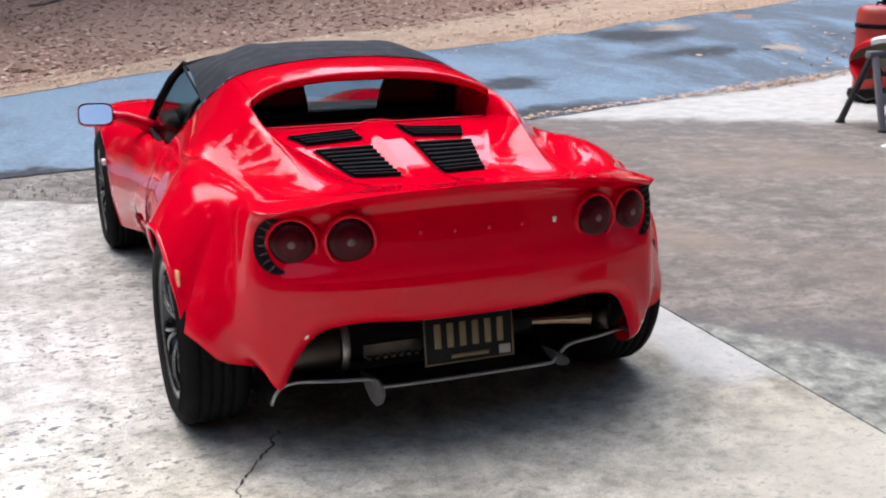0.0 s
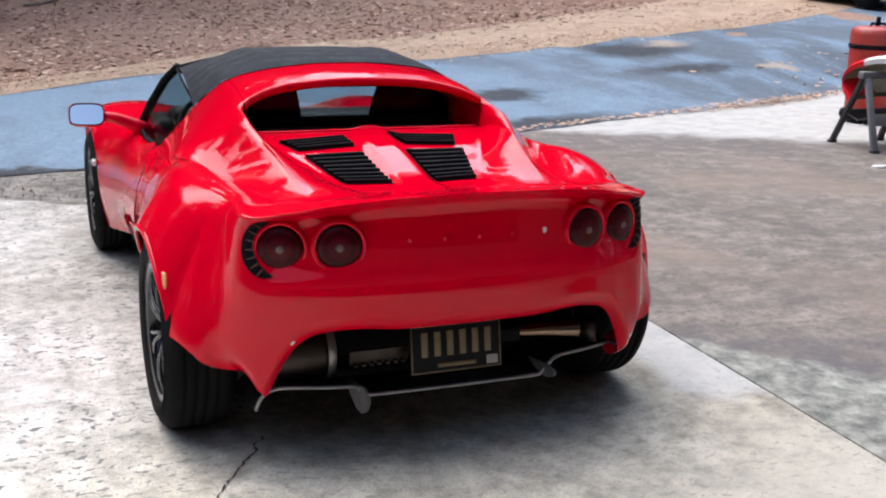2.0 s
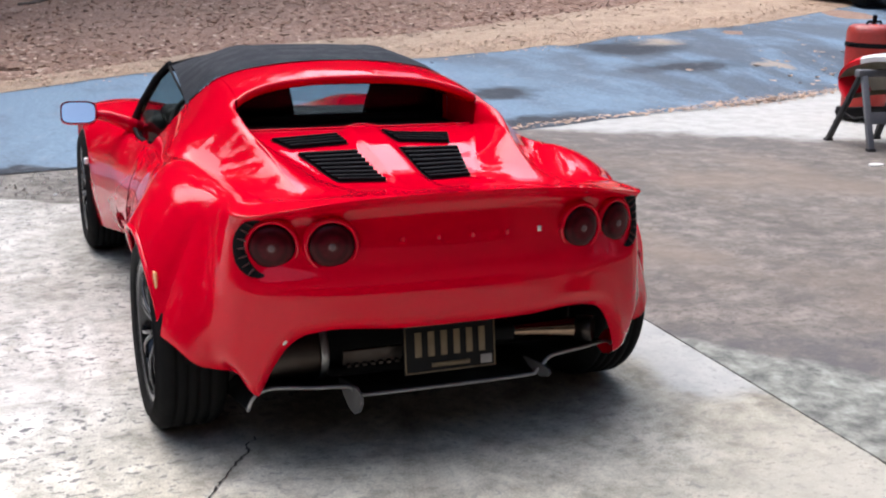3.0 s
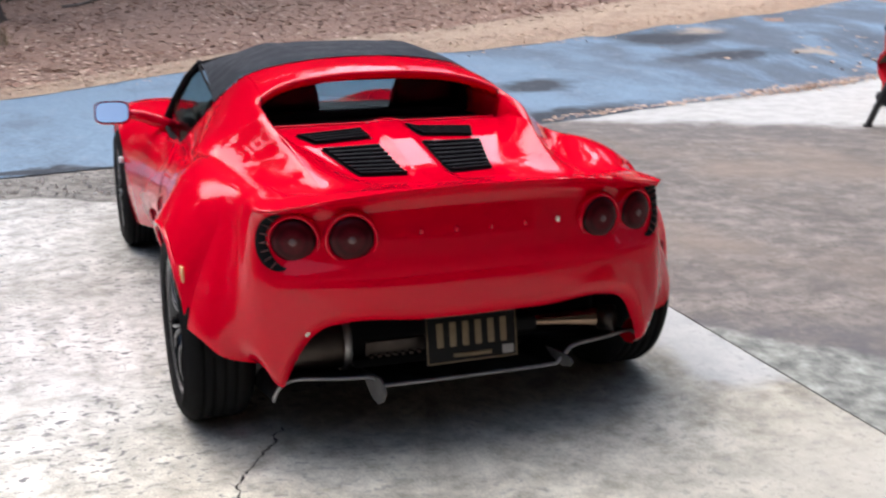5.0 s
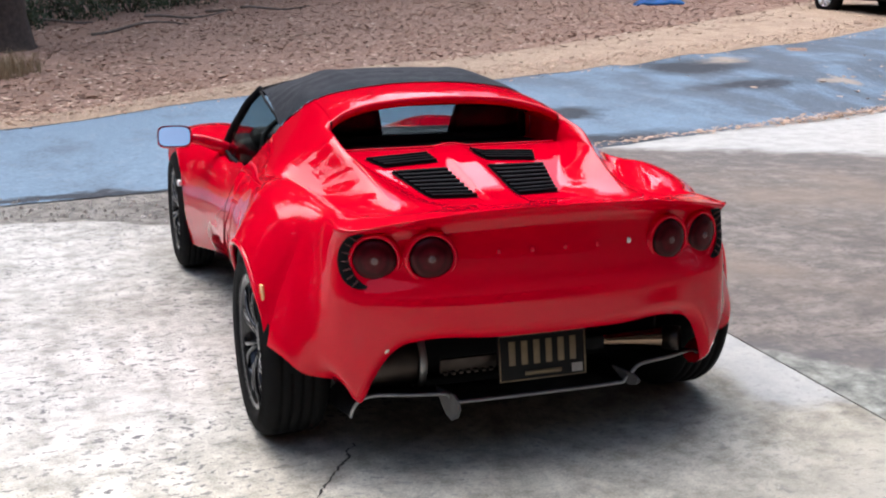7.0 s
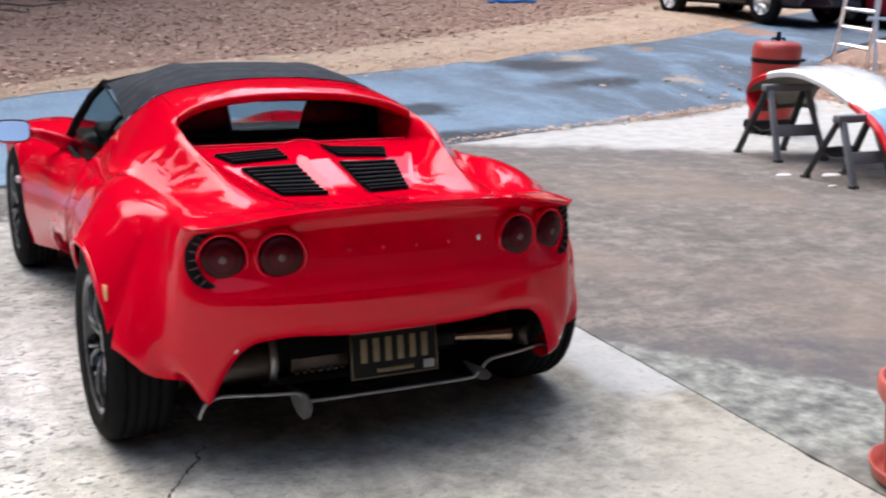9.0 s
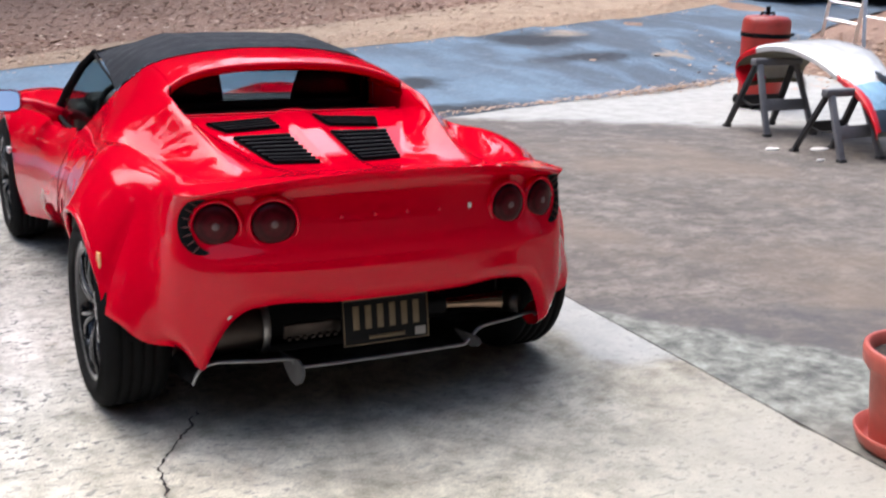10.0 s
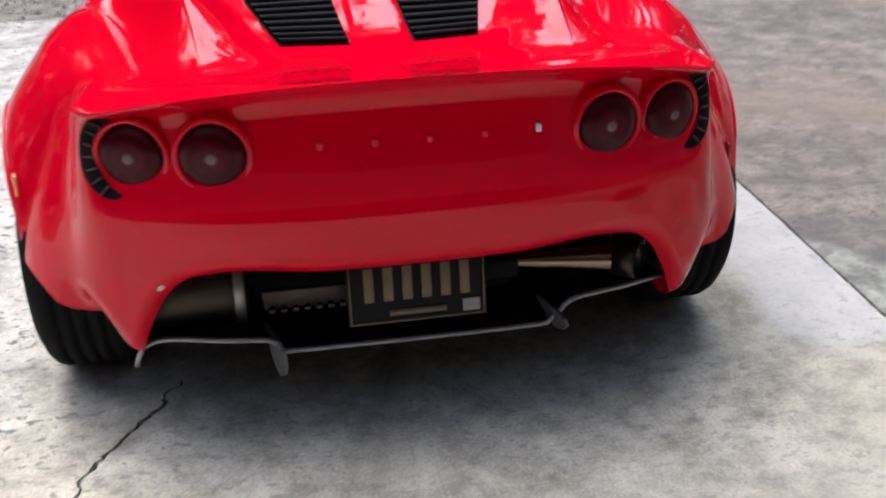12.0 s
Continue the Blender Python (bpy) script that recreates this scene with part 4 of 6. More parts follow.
for sgn in (-1, 1):
    for cxx, czz in ((0.403, 0.716), (0.566, 0.708)):
        p, n = wall_point(sgn * cxx - 0.005, czz)
        n = (n + Vector((0, -0.25, 0.03))).normalized()
        lamp = new("tail_lamp")
        lamp.parent = car
        lamp.matrix_basis = facing(p + n * 0.012, n)
        bm = bmesh.new()
        lathe(bm, [(0.081, -0.05), (0.080, -0.008), (0.077, 0.0), (0.072, 0.003), (0.067, 0.001), (0.0645, -0.006), (0.063, -0.03)], 44)
        part("bezel", bm, RED, lamp, "red ring round the lamp")
        bm = bmesh.new()
        lathe(bm, [(0.0645, -0.012), (0.0640, -0.002), (0.060, 0.004), (0.045, 0.010), (0.022, 0.014), (0.0005, 0.015)], 44)
        part("lens", bm, LENS, lamp, "dark red round lens")
        bm = bmesh.new()
        lathe(bm, [(0.010, 0.0142), (0.0095, 0.0158), (0.006, 0.0166), (0.0005, 0.0170)], 24)
        part("bulb_window", bm, BULB, lamp, "pale centre of the lens")
    # dark crescent vent with fins, hugging the outer lamp
    i0 = int(np.argmin(np.abs(HX[:110] - 0.566)))
    ds = np.linalg.norm(half[i0 + 1] - half[i0])

    def round_lamp(ang, rad, out):
        return wall_point(sgn * float(np.interp(i0 - rad * math.cos(ang) / ds, np.arange(NH), HX)), 0.712 + rad * math.sin(ang), out)[0]

    vs = []
    for k in range(7):
        for ang in np.linspace(radians(118), radians(252), 26):
            t = (ang - radians(118)) / radians(134)
            vs.append(round_lamp(ang, 0.081 + (0.004 + 0.038 * math.sin(math.pi * t) ** 0.8) * k / 6, 0.0035))
    vent = raw("corner_vent", vs, grid_faces(7, 26), BLACK, car, "black crescent vent beside the lamps")
    for ang in np.linspace(radians(140), radians(228), 7):
        bm = bmesh.new()
        tube(bm, [round_lamp(ang, r_, 0.006) for r_ in (0.083, 0.097, 0.108)], [0.0048, 0.004, 0.0012], 6, flat=0.6)
        part("fin", bm, FIN, vent)

# engine cover vents with slats
def quad_on_deck(c, u, v, lift):
    (ax, ay), (bx, by), (dx, dy), (ex, ey) = c
    x = (ax * (1 - u) + bx * u) * (1 - v) + (ex * (1 - u) + dx * u) * v
    y = (ay * (1 - u) + by * u) * (1 - v) + (ey * (1 - u) + dy * u) * v
    return Vector((x, y, float(deck_of(np.array(x), np.array(y))) + lift))


for corners, count in ((((-0.365, 0.300), (-0.115, 0.335), (-0.100, 0.240), (-0.315, 0.215)), 4), (((-0.305, 0.172), (-0.093, 0.180), (-0.075, -0.095), (-0.235, -0.075)), 8),
                       (((0.045, 0.335), (0.300, 0.300), (0.270, 0.215), (0.085, 0.240)), 4), (((0.062, 0.185), (0.285, 0.178), (0.225, -0.085), (0.070, -0.100)), 8)):
    n = 12
    vs = [quad_on_deck(corners, i / (n - 1), j / (n - 1), 0.003) for j in range(n) for i in range(n)]
    grille = raw("engine_vent", vs, grid_faces(n, n), BLACK, car, "black louvred engine vent")
    for k in range(count):
        v = (k + 0.5) / count
        bm = bmesh.new()
        dv = 0.30 / count
        rows = [[quad_on_deck(corners, 0.02 + 0.96 * u, v + d, z) for u in np.linspace(0, 1, 7)] for d, z in ((-dv, 0.003), (-dv * 0.6, 0.013), (dv, 0.015), (dv, 0.010), (dv * 0.9, 0.003))]
        g = [[bm.verts.new(p) for p in r] for r in rows]
        for a, b in zip(g, g[1:]):
            for i in range(6):
                bm.faces.new((a[i], a[i + 1], b[i + 1], b[i]))
        part("slat", bm, BLACK, grille)

# number plate, unreadable characters as bars
plate = new("number_plate")
plate.parent = car
plate.matrix_basis = pose(0, -0.474, 0.352, -10, 0, 0) @ pose(0, 0, 0, 90, 0, 0)
bm = bmesh.new()
box(bm, (0.305, 0.152, 0.004), (0, 0, 0), bevel=0.0015)
part("plate_blank", bm, PLATE, plate, "black number plate")
bm = bmesh.new()
for sx, sy, ax, ay in ((0.297, 0.0035, 0, 0.0715), (0.297, 0.0035, 0, -0.0715), (0.0035, 0.1465, -0.147, 0), (0.0035, 0.1465, 0.147, 0)):
    box(bm, (sx, sy, 0.003), (ax, ay, 0.003))
part("border", bm, GOLD, plate, "thin gold border")
for k in range(6):
    bm = bmesh.new()
    box(bm, (0.021, 0.076, 0.003), (-0.105 + 0.042 * k, 0.014, 0.003), bevel=0.001)
    part("character_bar", bm, GOLD, plate)
bm = bmesh.new()
box(bm, (0.125, 0.013, 0.003), (0.0, -0.052, 0.003))
part("caption_bar", bm, GOLD, plate)
bm = bmesh.new()
box(bm, (0.038, 0.028, 0.003), (0.118, -0.050, 0.0045), bevel=0.001)
part("sticker", bm, DECAL, plate, "white registration sticker")
bm = bmesh.new()
box(bm, (0.09, 0.10, 0.05), (0.19, -0.40, 0.36), bevel=0.01)
part("plate_bracket", bm, BLACK, car)

# exhaust behind the valance
exhaust = new("exhaust")
exhaust.parent = car
bm = bmesh.new()
along_x = pose(0, 0, 0, 0, 90, 0)
lathe(bm, [(0.001, -0.80), (0.07, -0.80), (0.082, -0.785), (0.082, -0.60), (0.074, -0.58), (0.001, -0.575)], 32, pose(0.22, -0.33, 0.335) @ along_x)
part("silencer", bm, STEEL, exhaust, "stained steel silencer")
bm = bmesh.new()
lathe(bm, [(0.088, -0.012), (0.092, -0.012), (0.092, 0.012), (0.088, 0.012)], 32, pose(-0.378, -0.33, 0.335) @ along_x, closed=True)
part("strap", bm, DULL_ALU, exhaust, "bright clamp round the silencer")
bm = bmesh.new()
box(bm, (0.19, 0.012, 0.05), (-0.235, -0.43, 0.335), (8, 0, 0), bevel=0.004)
for k in range(7):
    box(bm, (0.014, 0.014, 0.010), (-0.312 + 0.0255 * k, -0.436, 0.312), (8, 0, 0), bevel=0.002)
part("heat_shield", bm, STEEL, exhaust)
bm = bmesh.new()
tube(bm, [(0.16, -0.36, 0.345), (0.26, -0.385, 0.345), (0.38, -0.40, 0.343), (0.475, -0.41, 0.340)], [0.014, 0.022, 0.031, 0.036], 20, cap=False)
part("pipe", bm, CHROME, exhaust, "polished tailpipe")
bm = bmesh.new()
lathe(bm, [(0.001, 0.012), (0.034, 0.010), (0.040, 0.0), (0.042, 0.05), (0.038, 0.055), (0.034, 0.03)], 28, facing(Vector((0.475, -0.41, 0.340)), Vector((0.75, -0.65, 0.05))))
part("tip", bm, STEEL, exhaust)

# diffuser: dark tray with a bright edge
prof = [(-0.612, 0.196), (-0.604, 0.222), (-0.588, 0.247), (-0.560, 0.262), (-0.52, 0.266), (-0.42, 0.262), (-0.335, 0.260), (-0.312, 0.252), (-0.300, 0.232), (-0.27, 0.226), (0.0, 0.222), (0.27, 0.222),
        (0.30, 0.230), (0.325, 0.252), (0.345, 0.272), (0.38, 0.280), (0.48, 0.282), (0.585, 0.285), (0.615, 0.262)]
pp = curve_through([(x, -0.47 + 0.30 * max(0, abs(x) - 0.33) ** 1.3, z) for x, z in prof], 90)
vs = [(x, y, z) for x, y, z in pp] + [(x, y + 0.33, z - 0.07) for x, y, z in pp]
raw("diffuser", vs, grid_faces(2, 90), BLACK, car, "dark rear diffuser tray")
bm = bmesh.new()
tube(bm, [tuple(q) for q in pp], 0.0062, 8)
part("diffuser_edge", bm, DULL_ALU, car, "bare aluminium diffuser edge")
for xx, zt, big in ((-0.300, 0.262, 1.15), (0.322, 0.258, 0.55)):
    bm = bmesh.new()
    out = [(-0.49, zt), (-0.512, zt - 0.012), (-0.520, zt - 0.035), (-0.508, zt - 0.062), (-0.485, zt - 0.076), (-0.455, zt - 0.066), (-0.43, zt - 0.040), (-0.41, zt - 0.015), (-0.40, zt)]
    out = [(y, zt + (z - zt) * big) for y, z in out]
    a = [bm.verts.new((xx - 0.004 - 0.30 * (y + 0.50), y, z)) for y, z in out]
    b = [bm.verts.new((xx + 0.004 - 0.30 * (y + 0.50), y, z)) for y, z in out]
    bm.faces.new(a)
    bm.faces.new(b[::-1])
    for i in range(len(out)):
        k = (i + 1) % len(out)
        bm.faces.new((a[i], a[k], b[k], b[i]))
    part("diffuser_fin", bm, FIN_ALU, car, "bare aluminium fin", smooth=False)

# small lenses
p, n = wall_point(-0.53, 0.425, 0.0)
bm = bmesh.new()
lathe(bm, [(0.016, -0.01), (0.016, 0.003), (0.012, 0.008), (0.0005, 0.011)], 20, facing(Vector((-0.534, -0.517, 0.446)), n))
part("clearance_lens", bm, WHITE, car, "small white lens on the bumper corner")
# the left marker has its sky reflection put into the lens colour
for sgn, mat_, zz in ((-1, MARKER_GLINT, 0.555), (1, DARK_RED, 0.50)):
    p, n = wall_point(sgn * (0.855 if sgn < 0 else 0.845), zz)
    bm = bmesh.new()
    box(bm, (0.026, 0.050, 0.008), (0, 0, 0.001), bevel=0.0035, segs=3)
    bmesh.ops.transform(bm, matrix=facing(p, n), verts=bm.verts[:])
    part("side_marker", bm, mat_, car, "moulded side marker lens")
for sgn in (-1, 1):
    bm = bmesh.new()
    box(bm, (0.020, 0.045, 0.028), (sgn * 0.838, 1.96, 0.505), bevel=0.006, segs=3)
    part("side_repeater", bm, WHITE, car, "pale side repeater lamp")
    # door mirror: housing, glass and arm
    mir = new("door_mirror")
    mir.parent = car
    mir.matrix_basis = pose(sgn * 0.885, 1.62, 0.782, -21, 0, 9 * sgn)
    bm = bmesh.new()
    sec = []
    for yy, w, hh in ((-0.012, 0.074, 0.050), (0.0, 0.077, 0.053), (0.04, 0.070, 0.047), (0.08, 0.048, 0.032), (0.10, 0.02, 0.014)):
        sec.append([bm.verts.new((w * abs(math.cos(a)) ** 0.5 * np.sign(math.cos(a)), yy, hh * abs(math.sin(a)) ** 0.5 * np.sign(math.sin(a)))) for a in np.linspace(0, 2 * math.pi, 33)[:-1]])
    for a, b in zip(sec, sec[1:]):
        for i in range(32):
            bm.faces.new((a[i], a[(i + 1) % 32], b[(i + 1) % 32], b[i]))
    bm.faces.new(sec[-1])
    part("housing", bm, RED, mir, "red mirror housing")
    bm = bmesh.new()
    dome = []
    for k in (1.0, 0.8, 0.6, 0.4, 0.2):
        loop_ = [(k * 0.069 * abs(math.cos(a)) ** 0.5 * np.sign(math.cos(a)), k * 0.045 * abs(math.sin(a)) ** 0.5 * np.sign(math.sin(a))) for a in np.linspace(0, 2 * math.pi, 33)[:-1]]
        dome.append([bm.verts.new((x, -0.009 + (x * x + z * z) / 2.0 + 0.06 * z, z)) for x, z in loop_])
    for a, b in zip(dome, dome[1:]):
        for i in range(32):
            bm.faces.new((a[i], a[(i + 1) % 32], b[(i + 1) % 32], b[i]))
    bm.faces.new(dome[-1])
    part("mirror_glass", bm, MIRROR, mir, "silvered mirror glass")
    bm = bmesh.new()
    tube(bm, [(-sgn * 0.06, 0.02, 0.0), (-sgn * 0.12, 0.05, -0.005), (-sgn * 0.20, 0.08, -0.03), (-sgn * 0.245, 0.10, -0.06)], [0.022, 0.026, 0.032, 0.045], 12)
    part("arm", bm, RED, mir)
    # shut line of the door
    bm = bmesh.new()
    for yy in (1.02,):
        i = int(np.argmin(np.abs(HY - yy) + 10 * (HX < 0.5)))
        tube(bm, [(sgn * (WX[k, i] + 0.0005), WY[k, i], WZ[k, i]) for k in range(4, ROWS_N, 3)], 0.0016, 6)
    part("door_gap", bm, BLACK, car)
bm = bmesh.new()
box(bm, (0.011, 0.006, 0.016), wall_point(0.244, 0.728, 0.002)[0], bevel=0.001)
part("badge_mark", bm, STICKER, car, "small bright badge mark")
for k in range(4):
    bm = bmesh.new()
    box(bm, (0.012, 0.003, 0.016), wall_point(-0.20 + 0.11 * k, 0.728, 0.001)[0], bevel=0.001)
    part("badge_mark", bm, RED, car)
bm = bmesh.new()
box(bm, (0.24, 0.02, 0.014), (0, 0.60, 1.026), bevel=0.004)
part("high_brake_lamp", bm, DARK_RED, car, "dark red strip lamp under the roof hoop")


# ---- house with its garage behind the camera ----
SIDING = plain("brown_siding", (0.10, 0.075, 0.06), 0.8, scale=20, relief=0.1)
ROOFING = plain("grey_shingle", (0.10, 0.095, 0.09), 0.9, scale=30, relief=0.4)
GARAGE = plain("garage_lining", (0.09, 0.085, 0.08), 0.85, scale=12, relief=0.1)
bm = bmesh.new()
box(bm, (4.0, 0.25, 4.4), (-6.0, -6.0, 2.15))
box(bm, (6.5, 0.25, 4.4), (6.75, -6.0, 2.15))
box(bm, (7.5, 0.25, 2.05), (-0.25, -6.0, 3.325))
house_wall = part("wall_house", bm, SIDING, smooth=False)
tagged(house_wall, "dark brown clad house wall with a wide garage opening", "wall", kind="structure")
bm = bmesh.new()
box(bm, (7.5, 0.2, 2.6), (-0.25, -12.1, 1.25))
box(bm, (0.2, 6.0, 2.6), (-4.1, -9.1, 1.25))
box(bm, (0.2, 6.0, 2.6), (3.6, -9.1, 1.25))
box(bm, (8.0, 6.4, 0.2), (-0.25, -9.2, 2.65))
tagged(part("wall_garage", bm, GARAGE, smooth=False), "plain dim garage interior walls", "wall", kind="structure")
bm = bmesh.new()
box(bm, (19, 7.5, 0.18), (1.0, -8.9, 5.2), (-16, 0, 0))
tagged(part("roof_house", bm, ROOFING, smooth=False), "grey shingle house roof", "roof", kind="structure")
bm = bmesh.new()
box(bm, (7.6, 6.4, 0.12), (-0.25, -8.9, -0.066))
tagged(part("floor_garage", bm, GARAGE, smooth=False), "plain grey garage floor", "floor", kind="structure")

# ---- verge, leaves, crack ----
def straw_material():
    m, nt, p = nodes_of("dry_straw")
    fine = tex(nt, "ShaderNodeTexNoise", 60, 8, rough=0.75, stretch=(1, 0.5, 1))
    mid = tex(nt, "ShaderNodeTexNoise", 2.4, 5)
    c = ramp(nt, fine.outputs[0], [(0.28, (0.20, 0.13, 0.085)), (0.5, (0.46, 0.34, 0.235)), (0.75, (0.66, 0.53, 0.40))])
    c = mix(nt, ramp(nt, mid.outputs[0], [(0.45, (0, 0, 0)), (0.7, (0.6,) * 3)]), c, (0.27, 0.18, 0.13))
    nt.links.new(c, p.inputs["Base Color"])
    p.inputs["Roughness"].default_value = 0.9
    bump(nt, p, fine.outputs[0], 0.8, 0.02)
    return m


def island_material(name, cols, rough=0.8):
    m, nt, p = nodes_of(name)
    g = nt.nodes.new("ShaderNodeNewGeometry")
    k = len(cols)
    c = ramp(nt, g.outputs["Random Per Island"], [(i / (k - 1), col) for i, col in enumerate(cols)])
    n = tex(nt, "ShaderNodeTexNoise", 30, 4)
    c = mix(nt, 0.35, c, ramp(nt, n.outputs[0], [(0.3, (0.10, 0.07, 0.05)), (0.7, (0.5, 0.4, 0.32))]), "OVERLAY")
    nt.links.new(c, p.inputs["Base Color"])
    p.inputs["Roughness"].default_value = rough
    return m


STRAW = straw_material()
LEAF = island_material("dead_leaf", [(0.20, 0.105, 0.07), (0.38, 0.22, 0.155), (0.50, 0.34, 0.255), (0.30, 0.165, 0.115), (0.62, 0.47, 0.37), (0.76, 0.64, 0.54)])
PALE_LEAF = island_material("pale_leaf", [(0.45, 0.33, 0.24), (0.62, 0.48, 0.36), (0.70, 0.56, 0.44), (0.38, 0.26, 0.18)])
GRAVEL = finish(concrete("dirty_gravel", (0.25, 0.235, 0.205), (0.11, 0.10, 0.085), (0.05, 0.045, 0.04), 1.0), 0.9, 0.015)

verge = ribbon_sheet("verge", [(x, y - 0.1) for x, y in ROAD_FAR[1:-2]], [(-8, 6.4), (-1.95, 8.65), (-0.1, 10.0), (2.0, 11.3), (5.2, 12.3), (7.3, 13.4), (11.6, 15.7), (16, 18.5), (22, 23), (30, 30)], 240, 8, STRAW, -0.006, 0.5)
tagged(verge, "strip of dry tan straw along the far side of the road", "verge", kind="structure")
strip = ribbon_sheet("gravel_strip", [(-9, 3.6), (-1.8, 3.45), (-0.7, 3.2), (1.3, 3.2)], [(-9, 3.75), (-1.8, 4.3), (-0.7, 4.5), (1.3, 4.9)], 60, 6, GRAVEL, -0.02, 0.1)
tagged(strip, "dirty gravel strip between slab and road", "gravel", kind="structure")


def leaves(name, spots, size, material, label, lift=0.0):
    vs, fs = [], []
    rnd = random.Random(len(spots))
    for x, y in spots:
        a, s = rnd.uniform(0, 6.28), size * rnd.uniform(0.6, 1.4)
        tilt, curl = rnd.uniform(-0.35, 0.35), rnd.uniform(0.05, 0.35) * s
        z = float(rise(x, y)) + lift + rnd.uniform(0.0, 0.03)
        ca_, sa = math.cos(a), math.sin(a)
        i = len(vs)
        for u, v, h in ((-0.5, 0, curl), (0, -0.28, 0), (0.5, 0, curl), (0, 0.28, curl * 0.5)):
            vs.append((x + s * (u * ca_ - v * sa), y + s * (u * sa + v * ca_), z + h * 0.5 + tilt * s * v))
        fs += [(i, i + 1, i + 3), (i + 1, i + 2, i + 3)]
    return tagged(raw(name, vs, fs, material, smooth=False), label, "leaves", kind="stuff")


rnd = random.Random(4)
far_edge = np.array(ROAD_FAR)
spots = []
while len(spots) < 38000:
    x = rnd.uniform(-5, 20)
    d = rnd.uniform(0, 1) ** 1.4 * 14
    y = float(np.interp(x, far_edge[:, 0], far_edge[:, 1])) + d + 0.25
    thin = 1.0 if x < 3 else (0.15 if d < 0.10 * (x - 1) + 0.9 else 1.0)
    if rnd.random() < thin:
        spots.append((x, y))
straws = []
for _ in range(5200):
    x = rnd.uniform(-5, 14)
    straws.append((x, float(np.interp(x, far_edge[:, 0], far_edge[:, 1])) + rnd.gauss(0.35, 0.32)))
leaves("pale_litter", straws, 0.05, PALE_LEAF, "pale dry leaves strewn along the verge", -0.008)
leaves("leaf_litter", spots, 0.085, LEAF, "dead brown leaves scattered over the bank", -0.035)
spots = []
for _ in range(800):
    x = rnd.gauss(6.6, 0.8)
    spots.append((x, float(np.interp(x, [3, 4.3, 5.3, 6.4, 7.3, 9], [5.2, 5.62, 5.95, 6.3, 6.6, 7.4])) + rnd.gauss(0.0, 0.08)))
for _ in range(240):
    x = rnd.uniform(2.9, 5.6)
    spots.append((x, float(np.interp(x, [3, 4.3, 5.3, 6.4], [5.2, 5.62, 5.95, 6.3])) + rnd.gauss(0.02, 0.04)))
leaves("pale_leaves", spots, 0.05, PALE_LEAF, "pale dry leaves gathered along the slab edge", 0.003)
spots = [(rnd.gauss(11.8, 1.6), rnd.gauss(6.9, 0.9)) for _ in range(2600)]
leaves("pale_leaves_far", spots, 0.09, PALE_LEAF, "dry leaves on the ground under the ladder", -0.02)


def chips(name, spots, size, material, label):
    """Loose stones lying about, each a small faceted lump."""
    vs, fs = [], []
    rnd = random.Random(len(spots) + 7)
    for x, y in spots:
        s, a = size * rnd.uniform(0.4, 1.5), rnd.uniform(0, 6.28)
        i = len(vs)
        for k in range(5):
            b = a + k * 1.2566
            vs.append((x + s * rnd.uniform(0.7, 1.2) * math.cos(b), y + s * rnd.uniform(0.6, 1.0) * math.sin(b), float(rise(x, y)) - 0.012))
        vs.append((x + 0.2 * s, y, float(rise(x, y)) + 0.25 * s))
        fs += [(i + k, i + (k + 1) % 5, i + 5) for k in range(5)]
    return tagged(raw(name, vs, fs, material, smooth=False), label, "stones", kind="stuff")


STONE = island_material("loose_stone", [(0.30, 0.28, 0.25), (0.62, 0.60, 0.56), (0.20, 0.18, 0.16), (0.42, 0.40, 0.36), (0.72, 0.71, 0.68)])
chips("stone_chips", [(rnd.uniform(-4.5, 0.6), rnd.gauss(3.85, 0.22)) for _ in range(420)], 0.014, STONE, "loose stone chips along the slab edge")
chips("concrete_crumbs", [(rnd.uniform(-3.4, 1.2), rnd.uniform(-2.2, 3.2)) for _ in range(420)] + [(rnd.gauss(1.28, 0.05), rnd.uniform(-2.0, 3.0)) for _ in range(200)], 0.006, STONE, "small crumbs lying on the concrete")


def crack_line(name, pts, width, seed):
    """A thin dark crack: a ragged shallow ribbon on the slab."""
    q = curve_through(pts, 60)
    vs = []
    for i, (x, y) in enumerate(q):
        dx = 0.025 * noise.noise((i * 0.35, seed, 0)) + 0.012 * noise.noise((i * 1.3, seed, 4))
        dy = 0.012 * noise.noise((i * 0.5, seed, 9))
        w = width * (0.35 + abs(noise.noise((i * 0.6, seed, 2))) * 1.6)
        vs += [(x + dx - w, y + dy, 0.0035), (x + dx + w, y + dy - w * 0.4, 0.0035)]
    fs = [(2 * i, 2 * i + 1, 2 * i + 3, 2 * i + 2) for i in range(len(q) - 1)]
    return tagged(raw(name, vs, fs, GROUT, smooth=False), "dark hairline crack in the concrete", "crack", kind="structure")


GROUT = plain("crack_dirt", (0.05, 0.045, 0.04), 0.95, scale=80)
crack_line("crack_1", [(-0.56, -0.18), (-0.62, -0.30), (-0.70, -0.42), (-0.76, -0.53), (-0.80, -0.75), (-0.90, -1.0)], 0.005, 1.0)
crack_line("crack_2", [(-2.6, 1.15), (-2.0, 1.05), (-1.4, 1.18), (-0.95, 1.1)], 0.004, 5.0)

